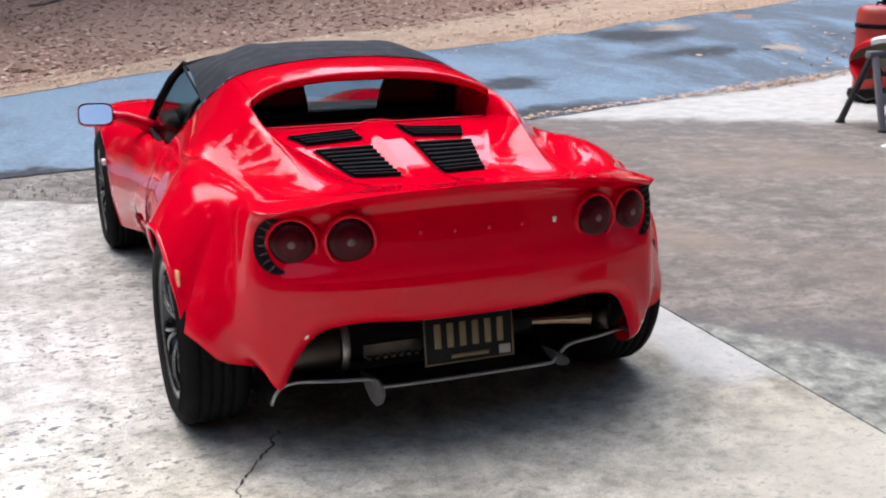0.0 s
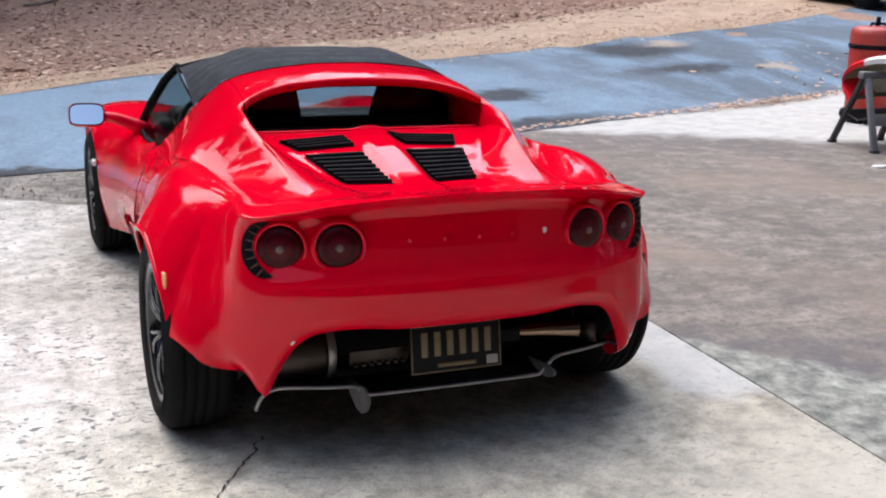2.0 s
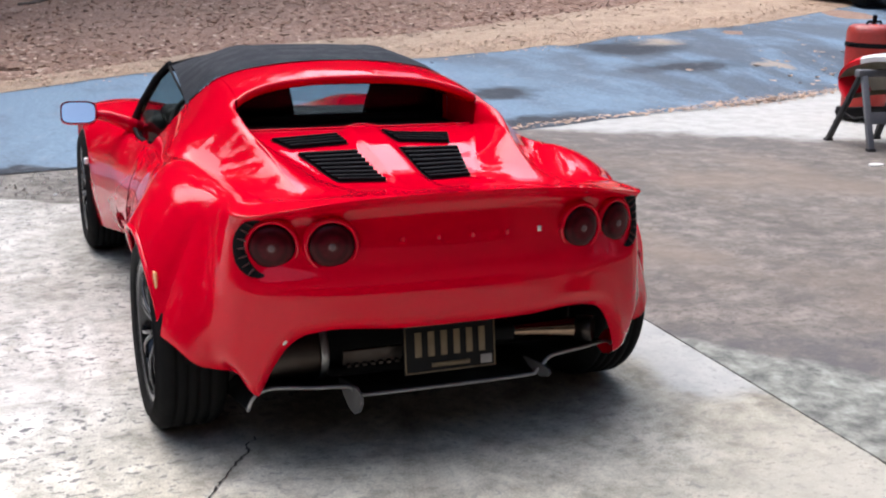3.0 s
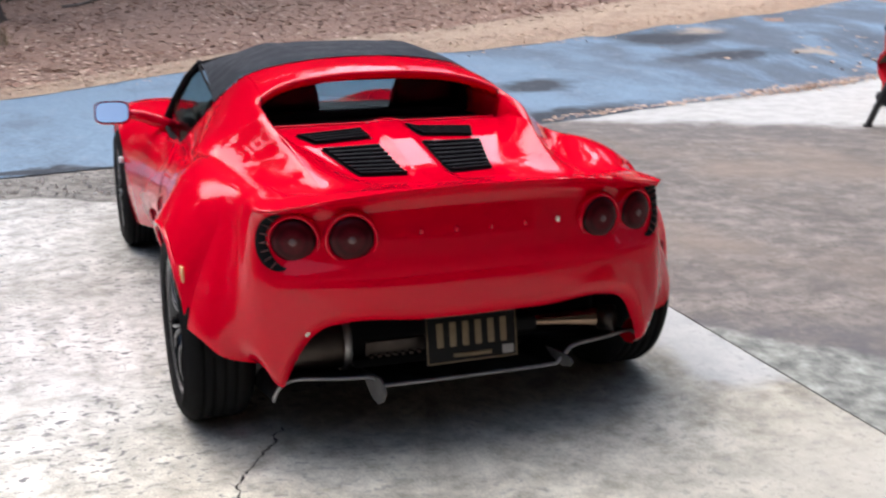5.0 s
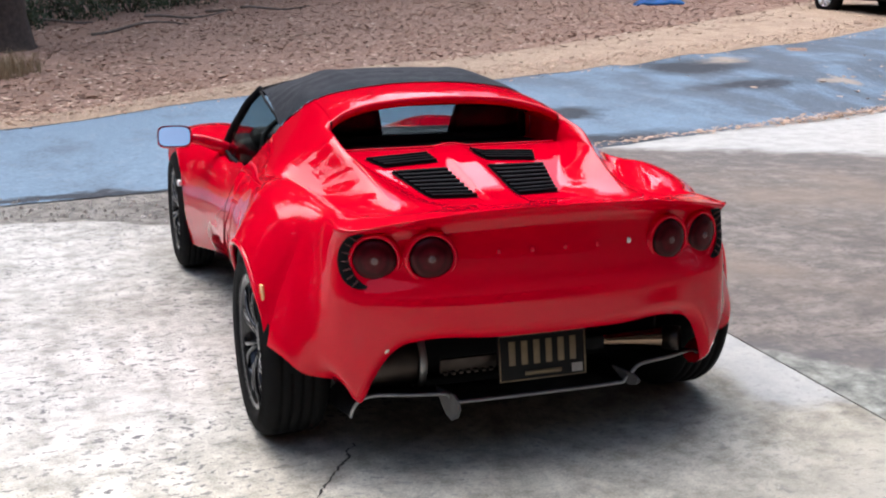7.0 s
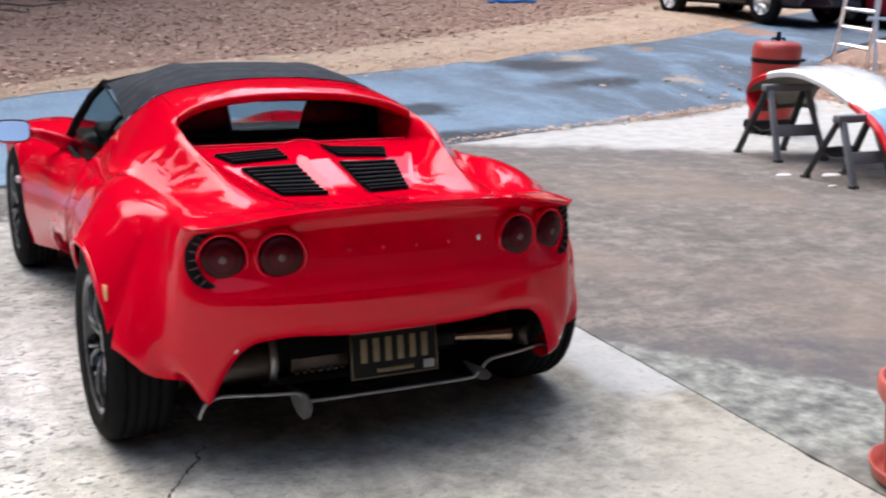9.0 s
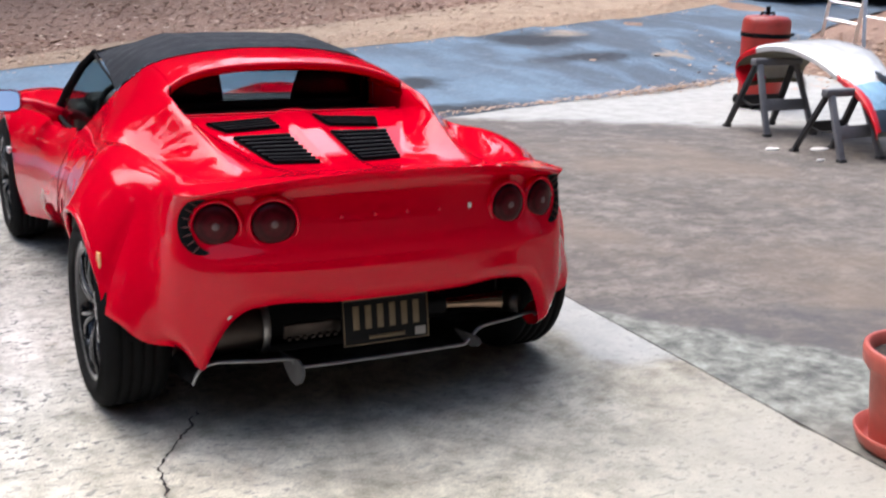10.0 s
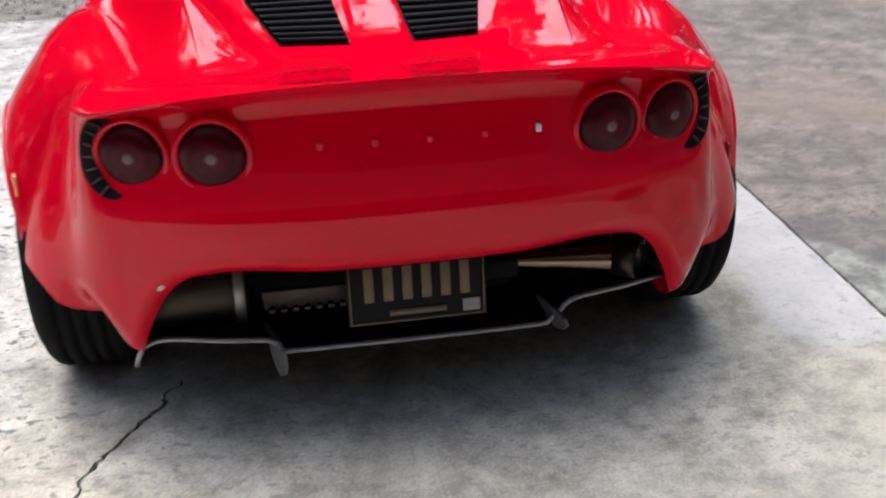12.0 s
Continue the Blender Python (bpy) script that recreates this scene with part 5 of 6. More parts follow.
# ---- trees, shrubs and branches ----
BARK = plain("bark", (0.075, 0.055, 0.042), 0.95, scale=14, relief=0.9, grain=0.4)
DEADWOOD = plain("dead_wood", (0.17, 0.14, 0.115), 0.95, scale=18, relief=0.7, grain=0.4)
GREEN = island_material("evergreen_leaf", [(0.035, 0.06, 0.025), (0.05, 0.085, 0.035), (0.08, 0.11, 0.05), (0.03, 0.05, 0.025)], 0.6)
DRY = island_material("dry_grass", [(0.38, 0.30, 0.18), (0.50, 0.41, 0.26), (0.30, 0.22, 0.13)])


def limb(bm, rnd, p, d, length, r, depth, tips):
    pts, rs = [p], [r]
    for k in range(5):
        d = (d + Vector((rnd.gauss(0, 0.13), rnd.gauss(0, 0.13), rnd.gauss(0.03, 0.10)))).normalized()
        p = p + d * length / 5
        pts.append(p)
        rs.append(r * (1 - 0.13 * (k + 1)))
    tube(bm, pts, rs, 6 if depth else 9, cap=False)
    tips += pts[3:]
    if depth < 3:
        for k in range(3 if depth else 6):
            q = rnd.choice(pts[2:])
            side = Vector((rnd.gauss(0, 1), rnd.gauss(0, 1), rnd.uniform(0.1, 0.9))).normalized()
            limb(bm, rnd, q, (d * 0.5 + side).normalized(), length * rnd.uniform(0.45, 0.7), r * 0.42, depth + 1, tips)


def tree(seed, height, radius, leafy, label):
    rnd = random.Random(seed)
    t = thing("tree", label, "tree", "trees round the yard")
    bm, tips = bmesh.new(), []
    lathe(bm, [(radius * 1.7, -0.3), (radius * 1.25, 0.15), (radius * 1.05, 0.6), (radius, 1.2)], 12)
    limb(bm, rnd, Vector((0, 0, 1.1)), Vector((0, 0, 1)), height * 0.55, radius, 0, tips)
    part("trunk", bm, BARK, t, "dark rough-barked trunk and limbs")
    vs, fs = [], []
    n = 9000 if leafy else 2200
    for _ in range(n):
        c = rnd.choice(tips) + Vector((rnd.gauss(0, 0.45), rnd.gauss(0, 0.45), rnd.gauss(0, 0.4)))
        s = rnd.uniform(0.18, 0.45) if leafy else rnd.uniform(0.05, 0.12)
        m = Euler((rnd.uniform(0, 6.3), rnd.uniform(0, 6.3), rnd.uniform(0, 6.3))).to_matrix()
        i = len(vs)
        for q in ((-s, 0, 0), (0, -s * 0.4, 0.1 * s), (s, 0, 0), (0, s * 0.4, 0.1 * s)):
            vs.append(c + m @ Vector(q))
        fs.append((i, i + 1, i + 2, i + 3))
    raw("crown", vs, fs, GREEN if leafy else LEAF, t, "uneven open crown", smooth=False)
    return t


pines = [tree(11, 24, 0.26, True, "tall evergreen tree with a ragged crown, out of view"), tree(12, 13, 0.22, True, "tall evergreen tree with a ragged crown, out of view")]
bare = [tree(21, 24, 0.28, False, "tall bare tree with a few dead leaves"), tree(22, 14, 0.20, False, "tall bare tree with a few dead leaves")]
rnd = random.Random(9)
places = [(-7.5, 9.5), (-6.3, 15), (-10, 13), (-8.5, 20), (-12, 6.5), (-14, 17), (-6.5, 24), (-17, -1), (-19, 12), (-11, 27), (-5, 33), (0, 38), (7, 44), (-20, 20), (-14, 34), (15, 52), (25, 56), (38, 52), (48, 40), (55, 26), (44, 8), (34, -2), (26, -12), (-22, -4), (-18, -12), (30, 64), (-3, 48), (11, 60), (-24, 32), (-7, 36), (-2, 31), (4, 34), (9, 37), (14, 40), (-10, 40), (2, 43), (20, 44), (-16, 26), (-13, 30)]
base_trees = pines + bare
for k, (x, y) in enumerate(places):
    src = base_trees[k % 4] if k >= 7 else (bare + pines)[k % 3]
    m = pose(x, y, min(float(rise(x, y)), 2.5) - 0.1, 0, 0, rnd.uniform(0, 360))
    copy_thing(src, m @ Matrix.Scale(0.45 if x * x + y * y < 500 and y > -5 else 1.0, 4))
for k, src in enumerate(base_trees):
    src.matrix_world = pose(-30 - 5 * k, 30 + 6 * k, 0.9)
# unseen pines, added to block sky light and darken the car's reflections
for k, (x, y) in enumerate(((-26, -6), (-28, 2), (-27, 9), (-33, -12), (-36, 5), (-25, -14), (-5.5, 21.5), (-9.5, 25), (13, -5), (12.5, -10.5), (16.5, -7), (9, -15), (3.5, -15.5), (15, -14))):
    copy_thing(pines[k % 2], pose(x, y, float(rise(x, y)) - 0.1, 0, 0, 47 * k))
woods = []
while len(woods) < 52:
    x, y = rnd.uniform(-48, 46), rnd.uniform(27, 50)
    if all((x - p) ** 2 + (y - q) ** 2 > 16 for p, q in woods):
        woods.append((x, y))
# unseen trees added ahead on the left, to darken reflections in the buttresses
woods += [(-4.0, 24.5), (-4.6, 29), (-3.8, 34), (-6.6, 21), (-9, 25)]
for k in range(12):
    woods.append((rnd.uniform(-40, -19), rnd.uniform(-12, 9)))
# trees left out here so that bright sky reflects in the car's left hip
woods = [(x, y) for x, y in woods if not (-64 < math.degrees(math.atan2(x, y)) < -25 and math.hypot(x, y) < 46)]
for k, (x, y) in enumerate(woods):
    src = bare[k % 2] if k % 4 and not 52 <= k < 57 else pines[0]
    copy_thing(src, pose(x, y, min(float(rise(x, y)), 2.5) - 0.1, 0, 0, rnd.uniform(0, 360)) @ Matrix.Scale(rnd.uniform(0.8, 1.05) * (1.0 if src is not bare[1] else 1.5), 4))


def far_woods(seed, n):
    """The edge of the woods all round the yard: a ragged band of trunks and clumps of twigs."""
    rnd = random.Random(seed)
    vs, fs = [], []
    for k in range(n):
        a = rnd.uniform(0, 2 * math.pi)
        r_ = rnd.uniform(52, 72)
        top_ = 24 + 9 * noise.noise((3 * math.cos(a), 3 * math.sin(a), 2.0)) + 6 * noise.noise((11 * math.cos(a), 11 * math.sin(a), 7.0))
        z = 1.5 + top_ * rnd.random() ** 1.2
        c = Vector((r_ * math.cos(a), r_ * math.sin(a) + 5, z))
        s_ = rnd.uniform(0.5, 1.2)
        m = Euler((rnd.uniform(0, 6.3), rnd.uniform(0, 6.3), rnd.uniform(0, 6.3))).to_matrix()
        i = len(vs)
        for q in ((-s_, 0, 0), (-0.2 * s_, -s_ * 0.5, 0.1), (s_, 0.1, 0), (0.2 * s_, s_ * 0.5, 0.1)):
            vs.append(c + m @ Vector(q))
        fs.append((i, i + 1, i + 2, i + 3))
    for k in range(420):
        a, r_ = rnd.uniform(0, 2 * math.pi), rnd.uniform(50, 75)
        x, y, w, h = r_ * math.cos(a), r_ * math.sin(a) + 5, rnd.uniform(0.12, 0.3), rnd.uniform(12, 22)
        i = len(vs)
        for zz, k_ in ((0.0, 1.0), (h * 0.5, 0.7), (h, 0.15)):
            for j in range(4):
                b = j * math.pi / 2
                vs.append((x + w * k_ * math.cos(b) + 0.3 * zz / h, y + w * k_ * math.sin(b), zz))
        for lv in (0, 4):
            fs += [(i + lv + j, i + lv + (j + 1) % 4, i + lv + 4 + (j + 1) % 4, i + lv + 4 + j) for j in range(4)]
    tagged(raw("far_woods", vs, fs, WOODS, smooth=False), "dim winter woods of bare trunks and evergreens far off", "woods", kind="stuff")


WOODS = island_material("far_wood", [(0.05, 0.04, 0.032), (0.035, 0.05, 0.025), (0.075, 0.06, 0.045), (0.03, 0.04, 0.022)], 0.9)
far_woods(77, 42000)
big = tree(31, 14, 0.48, False, "broad dark tree trunk at the edge of the woods")
big.matrix_world = pose(-2.15, 16.0, 0.15)


def shrub(at, seed, r, n):
    rnd = random.Random(seed)
    t = thing("shrub", "low evergreen shrub with small dark leaves", "shrub", "shrubs on the bank", at=at)
    bm = bmesh.new()
    for k in range(7):
        a = rnd.uniform(0, 6.28)
        tube(bm, [(0, 0, -0.05), (0.3 * r * math.cos(a), 0.3 * r * math.sin(a), 0.4 * r), (0.7 * r * math.cos(a), 0.7 * r * math.sin(a), rnd.uniform(0.6, 1.0) * r)], [0.02, 0.013, 0.006], 5)
    part("stems", bm, BARK, t)
    vs, fs = [], []
    for _ in range(n):
        v = Vector((rnd.gauss(0, 1), rnd.gauss(0, 1), abs(rnd.gauss(0, 0.9)) + 0.15)).normalized() * r * rnd.uniform(0.35, 1.1)
        s = rnd.uniform(0.03, 0.07)
        m = Euler((rnd.uniform(0, 6.3), rnd.uniform(0, 6.3), rnd.uniform(0, 6.3))).to_matrix()
        i = len(vs)
        for q in ((-s, 0, 0), (0, -s * 0.45, 0), (s, 0, 0), (0, s * 0.45, 0)):
            vs.append(v + m @ Vector(q))
        fs.append((i, i + 1, i + 2, i + 3))
    raw("foliage", vs, fs, GREEN, t, smooth=False)


for k, (x, y, r) in enumerate(((-0.9, 20.6, 0.9), (0.4, 21.8, 1.0), (1.5, 23.2, 1.0), (-2.0, 19.3, 0.7), (3.0, 25.5, 1.1), (7.0, 29, 1.0))):
    shrub((x, y, float(rise(x, y)) - 0.05), 50 + k, r, 900)

for pts in (((0.5, 19.4), (1.0, 19.7), (1.6, 20.0), (2.3, 20.3)), ((1.9, 20.9), (2.2, 20.5), (2.35, 20.2)), ((-1.6, 19.6), (-1.0, 19.6), (-0.4, 19.9)), ((2.6, 20.6), (3.3, 21.0), (4.2, 21.1)), ((-0.6, 17.4), (0.2, 18.0), (1.2, 18.3))):
    bm = bmesh.new()
    tube(bm, [(x, y, float(rise(x, y)) + 0.05 + 0.06 * math.sin(3 * x)) for x, y in curve_through(pts, 8)], [0.034 - 0.003 * k for k in range(8)], 6)
    tagged(part("fallen_branch", bm, DEADWOOD), "fallen dark branch lying on the leaves", "branch", "branches on the bank")


def tuft(at, seed, n, h, label):
    rnd = random.Random(seed)
    vs, fs = [], []
    for _ in range(n):
        x, y, a = rnd.gauss(0, 0.16), rnd.gauss(0, 0.16), rnd.uniform(0, 6.28)
        l, w, b = h * rnd.uniform(0.5, 1.2), 0.006, rnd.uniform(0.1, 0.5)
        i = len(vs)
        dx, dy = math.cos(a), math.sin(a)
        for t in (0, 0.5, 1):
            for s_ in (-1, 1):
                vs.append((at[0] + x + dx * b * l * t * t - dy * w * s_ * (1 - t * 0.9), at[1] + y + dy * b * l * t * t + dx * w * s_ * (1 - t * 0.9), at[2] + l * t))
        fs += [(i, i + 1, i + 3, i + 2), (i + 2, i + 3, i + 5, i + 4)]
    tagged(raw("grass_tuft", vs, fs, DRY, smooth=False), label, "grass", "grass tufts", kind="stuff")


for k, (x, y) in enumerate(((-1.95, 12.7), (-1.75, 13.0), (-2.15, 12.4), (-2.3, 13.2))):
    tuft((x, y, float(rise(x, y)) - 0.03), 70 + k, 200, 0.30, "clump of dry tan grass by the road")

# ---- blue tarpaulin lying on the bank ----
TARP = plain("blue_tarp", (0.02, 0.22, 0.62), 0.35, grain=0.3, scale=6, relief=0.2)
bm = bmesh.new()
rows = []
for i in range(9):
    row = []
    for j in range(22):
        u, v = j / 21 - 0.5, i / 8 - 0.5
        x, y = 11.75 + 1.25 * u + 0.25 * v, 18.9 + 0.5 * v - 0.12 * u + 0.06 * noise.noise((u * 6, 2.0, v * 3))
        hump = max(0.0, 1 - (2 * v) ** 2) * max(0.0, 1 - (2 * u) ** 4)
        z = float(rise(x, y)) - 0.015 + hump * (0.13 + 0.10 * noise.noise((u * 5, v * 4, 1.0)) + 0.04 * noise.noise((u * 17, v * 13, 4.0)))
        row.append(bm.verts.new((x, y, z)))
    rows.append(row)
for r0, r1 in zip(rows, rows[1:]):
    for j in range(21):
        bm.faces.new((r0[j], r0[j + 1], r1[j + 1], r1[j]))
bmesh.ops.solidify(bm, geom=bm.faces[:], thickness=0.004)
tagged(part("tarpaulin", bm, TARP), "crumpled bright blue plastic tarpaulin lying on dead leaves", "tarp")

# ---- sawhorses with a spare body panel ----
GREY_PLASTIC = plain("grey_plastic", (0.15, 0.15, 0.16), 0.5, relief=0.08)
DARK_PLASTIC = plain("dark_plastic", (0.03, 0.03, 0.033), 0.5)


def sawhorse(centre, axis_deg, length, height, spread):
    h = thing("sawhorse", "grey and black folding plastic sawhorse on concrete", "sawhorse", "sawhorses under the panel", at=(*centre, 0), rz=axis_deg)
    bm = bmesh.new()
    box(bm, (length, 0.07, 0.06), (0, 0, height - 0.03), bevel=0.01)
    part("beam", bm, GREY_PLASTIC, h)
    for sx in (-1, 1):
        for sy, mat_ in ((-1, GREY_PLASTIC), (1, DARK_PLASTIC)):
            bm = bmesh.new()
            top_, foot = Vector((sx * (length / 2 - 0.06), sy * 0.02, height - 0.05)), Vector((sx * (length / 2 - 0.01), sy * spread / 2, 0.012))
            d = foot - top_
            m = Matrix.Translation((top_ + foot) / 2) @ d.to_track_quat("Z", "Y").to_matrix().to_4x4()
            vs = box(bm, (0.055, 0.035, d.length), bevel=0.006)
            bmesh.ops.transform(bm, matrix=m, verts=bm.verts[:])
            leg = part("leg", bm, mat_, h)
            bm = bmesh.new()
            box(bm, (0.07, 0.05, 0.024), (foot.x, foot.y, 0.0125), bevel=0.005)
            part("foot", bm, DARK_PLASTIC, leg)
    for sy in (-1, 1):
        bm = bmesh.new()
        box(bm, (length - 0.1, 0.02, 0.10), (0, sy * spread * 0.30, height * 0.40), (sy * 18, 0, 0), bevel=0.006)
        part("tray", bm, GREY_PLASTIC if sy < 0 else DARK_PLASTIC, h)
    for sx in (-1, 1):
        bm = bmesh.new()
        tube(bm, [(sx * (length / 2 - 0.03), -spread * 0.26, height * 0.42), (sx * (length / 2 - 0.03), 0, height * 0.36), (sx * (length / 2 - 0.03), spread * 0.26, height * 0.42)], 0.006, 6)
        part("brace", bm, DARK_PLASTIC, h)


sawhorse((5.715, 3.81), -3, 0.53, 0.64, 0.54)
sawhorse((5.38, 2.70), 2, 0.46, 0.53, 0.48)

PANEL_WHITE = plain("white_gelcoat", (0.80, 0.80, 0.79), 0.22, coat=0.6, dirt=(0.62, 0.64, 0.66), scale=8)
FILM_BLUE = plain("blue_film", (0.30, 0.52, 0.68), 0.25, coat=0.4, scale=10)
FILM_DARK = plain("dark_trim", (0.035, 0.045, 0.06), 0.4, scale=12)
PANEL_UNDER = plain("bare_fibreglass", (0.22, 0.205, 0.15), 0.7, scale=25, relief=0.3)
panel = thing("body_panel", "spare white and red car body panel resting across sawhorses", "car panel", at=(0, 0, 0))
prof = curve_through([(4.02, 0.38), (4.12, 0.50), (4.10, 0.61), (3.98, 0.69), (3.76, 0.750), (3.5, 0.755), (3.18, 0.69), (2.88, 0.585), (2.58, 0.465), (2.41, 0.33), (2.33, 0.22)], 60)
dxs = np.r_[0.0, 0.012, 0.024, 0.036, 0.048, 0.06, 0.072, 0.084, 0.096, 0.108, np.linspace(0.13, 0.9, 14)]
dzs = np.interp(dxs, [0, 0.02, 0.08, 0.3, 0.6, 0.8, 0.9], [0, 0.022, 0.03, 0.05, 0.055, 0.03, -0.05])
PX, PY = dxs[:, None] + 0 * prof[None, :, 0], prof[None, :, 0] + 0.08 * dxs[:, None]
PZ = prof[None, :, 1] + dzs[:, None] - 0.10 * dxs[:, None] * np.clip((2.75 - prof[None, :, 0]) / 0.4, 0, 1)
PX = PX * np.interp(np.arange(60), [0, 30, 45, 59], [1, 1, 0.72, 0.45])[None, :]
swing = np.interp(prof[:, 0], [2.3, 2.55, 2.9, 3.3, 3.7, 4.1], [5.37, 5.42, 5.50, 5.55, 5.57, 5.53])
P = np.stack([swing[None, :] + PX, PY, PZ], -1)
U = P + np.array([0.01, 0, -0.04])
fx, fi = (dxs[:-1, None] + dxs[1:, None]) / 2, np.arange(59)[None, :] + 0 * dxs[:-1, None]
red = (fi < 13) & (fx < 0.32) | (fi > 39) & (fx < np.clip((fi - 39) * 0.009, 0.01, 0.11))
dark = ~red & ((fi > 53) | (fx > 0.62) & (fi > 14) & (fi < 22))
film = ~red & ~dark & (fi > 45) & (fx < 0.7)
for mask, mat_, nm, lab in ((red, RED_PANEL, "end", "red painted end"), (dark, FILM_DARK, "trim", "dark trim at the panel's edge"), (film, FILM_BLUE, "film", "pale blue protective film"), (~(red | dark | film), PANEL_WHITE, "shell", "white primed shell")):
    raw(nm, P.reshape(-1, 3), grid_faces(len(dxs), 60, mask), mat_, panel, lab)
raw("underside", U.reshape(-1, 3), grid_faces(len(dxs), 60), PANEL_UNDER, panel, "bare fibreglass underside")
for a, b, mat_ in ((0, 14, RED_PANEL), (13, 41, PANEL_WHITE), (40, 60, RED_PANEL)):
    raw("rim", np.stack([P[0, a:b], U[0, a:b]]).reshape(-1, 3), grid_faces(2, b - a), mat_, panel)
bm = bmesh.new()
box(bm, (0.34, 0.24, 0.16), (6.06, 2.32, 0.33), (0, 20, 10), bevel=0.05, segs=3)
part("grille_duct", bm, DARK_PLASTIC, panel, "dark moulded duct at the end")
bm = bmesh.new()
lathe(bm, [(0.001, 0.012), (0.06, 0.012), (0.09, 0.0)], 20, pose(5.88, 2.78, 0.585, 0, 20, 0) @ pose(0, 0, 0, 32, 0, 0))
part("lamp_hole", bm, DARK_PLASTIC, panel, "dark lamp opening")

# ---- red drum vacuum behind the panel ----
DRUM_RED = plain("drum_red", (0.43, 0.02, 0.012), 0.5, relief=0.05, dirt=(0.30, 0.03, 0.02))
# pinker than the drum for the light falling on the lid; soot as dirt
LID_RED_LIT = plain("lid_red_lit", (0.38, 0.045, 0.035), 0.4, relief=0.05, dirt=(0.12, 0.03, 0.025), scale=60)
vac = thing("shop_vacuum", "dusty red drum vacuum with black base behind the panel", "vacuum", at=(6.70, 5.02, 0))
bm = bmesh.new()
lathe(bm, [(0.001, 0.10), (0.20, 0.10), (0.215, 0.13), (0.225, 0.40), (0.235, 0.70), (0.24, 0.72)], 40)
part("drum", bm, DRUM_RED, vac)
bm = bmesh.new()
lathe(bm, [(0.240, 0.71), (0.247, 0.72), (0.247, 0.745), (0.24, 0.755)], 40)
part("band", bm, BLACK, vac)
bm = bmesh.new()
lathe(bm, [(0.24, 0.75), (0.24, 0.84), (0.232, 0.885), (0.20, 0.915), (0.10, 0.925), (0.001, 0.927)], 40)
lid = part("lid", bm, LID_RED_LIT, vac)
bm = bmesh.new()
tube(bm, [(-0.09, 0, 0.915), (-0.08, 0, 0.95), (0.08, 0, 0.95), (0.09, 0, 0.915)], 0.012, 8)
box(bm, (0.035, 0.035, 0.09), (0.0, 0.0, 0.97), bevel=0.008)
part("handle", bm, BLACK, lid)
for k in range(2):
    bm = bmesh.new()
    box(bm, (0.10, 0.035, 0.03), (-0.28 if k == 0 else 0.28, -0.05, 0.735), bevel=0.008)
    part("latch", bm, BLACK, vac)
bm = bmesh.new()
lathe(bm, [(0.001, 0.03), (0.24, 0.03), (0.26, 0.06), (0.25, 0.11), (0.20, 0.125)], 32)
base_ = part("base", bm, BLACK, vac)
for k in range(4):
    bm = bmesh.new()
    a = k * math.pi / 2 + 0.6
    lathe(bm, [(0.001, -0.014), (0.028, -0.014), (0.032, 0), (0.028, 0.014), (0.001, 0.014)], 14, pose(0.22 * math.cos(a), 0.22 * math.sin(a), 0.032, 0, 90, 30 * k))
    part("castor", bm, BLACK, base_)

# ---- aluminium stepladder ----
ladder = thing("stepladder", "tall aluminium stepladder standing open on the leaves", "ladder")
ft_a, ft_b, ft_c, ft_d = Vector((11.62, 8.98, 0.33)), Vector((11.50, 8.22, 0.29)), Vector((11.02, 6.98, 0.23)), Vector((11.14, 7.72, 0.27))
tp_a, tp_b, tp_c, tp_d = Vector((11.47, 8.55, 2.55)), Vector((11.28, 7.78, 2.55)), Vector((11.24, 7.66, 2.55)), Vector((11.32, 8.16, 2.55))
for f0, t0 in ((ft_a, tp_a), (ft_b, tp_b), (ft_c, tp_c), (ft_d, tp_d)):
    bm = bmesh.new()
    tube(bm, [f0, t0], 0.035, 4)
    part("rail", bm, ALU, ladder, smooth=False)
for k in range(8):
    t = 0.125 + k * 0.118
    bm = bmesh.new()
    a, b = ft_a.lerp(tp_a, t), ft_b.lerp(tp_b, t)
    tube(bm, [a, b], 0.028, 4)
    part("step", bm, ALU, ladder, smooth=False)
bm = bmesh.new()
for t in (0.2, 0.7):
    tube(bm, [ft_c.lerp(tp_c, t), ft_d.lerp(tp_d, t)], 0.015, 4)
part("rear_brace", bm, ALU, ladder, smooth=False)
bm = bmesh.new()
box(bm, (0.25, 0.62, 0.05), (11.30, 7.97, 2.57), (0, 0, -8), bevel=0.01)
part("cap", bm, GREY_PLASTIC, ladder)

# ---- parked vehicles up the drive ----
DARK_PAINT = paint("dark_grey_paint", (0.025, 0.026, 0.03))
MAROON = paint("maroon_paint", (0.20, 0.012, 0.025))
TINT = plain("tinted_glass", (0.02, 0.024, 0.026), 0.06, 0.0, 1.0)


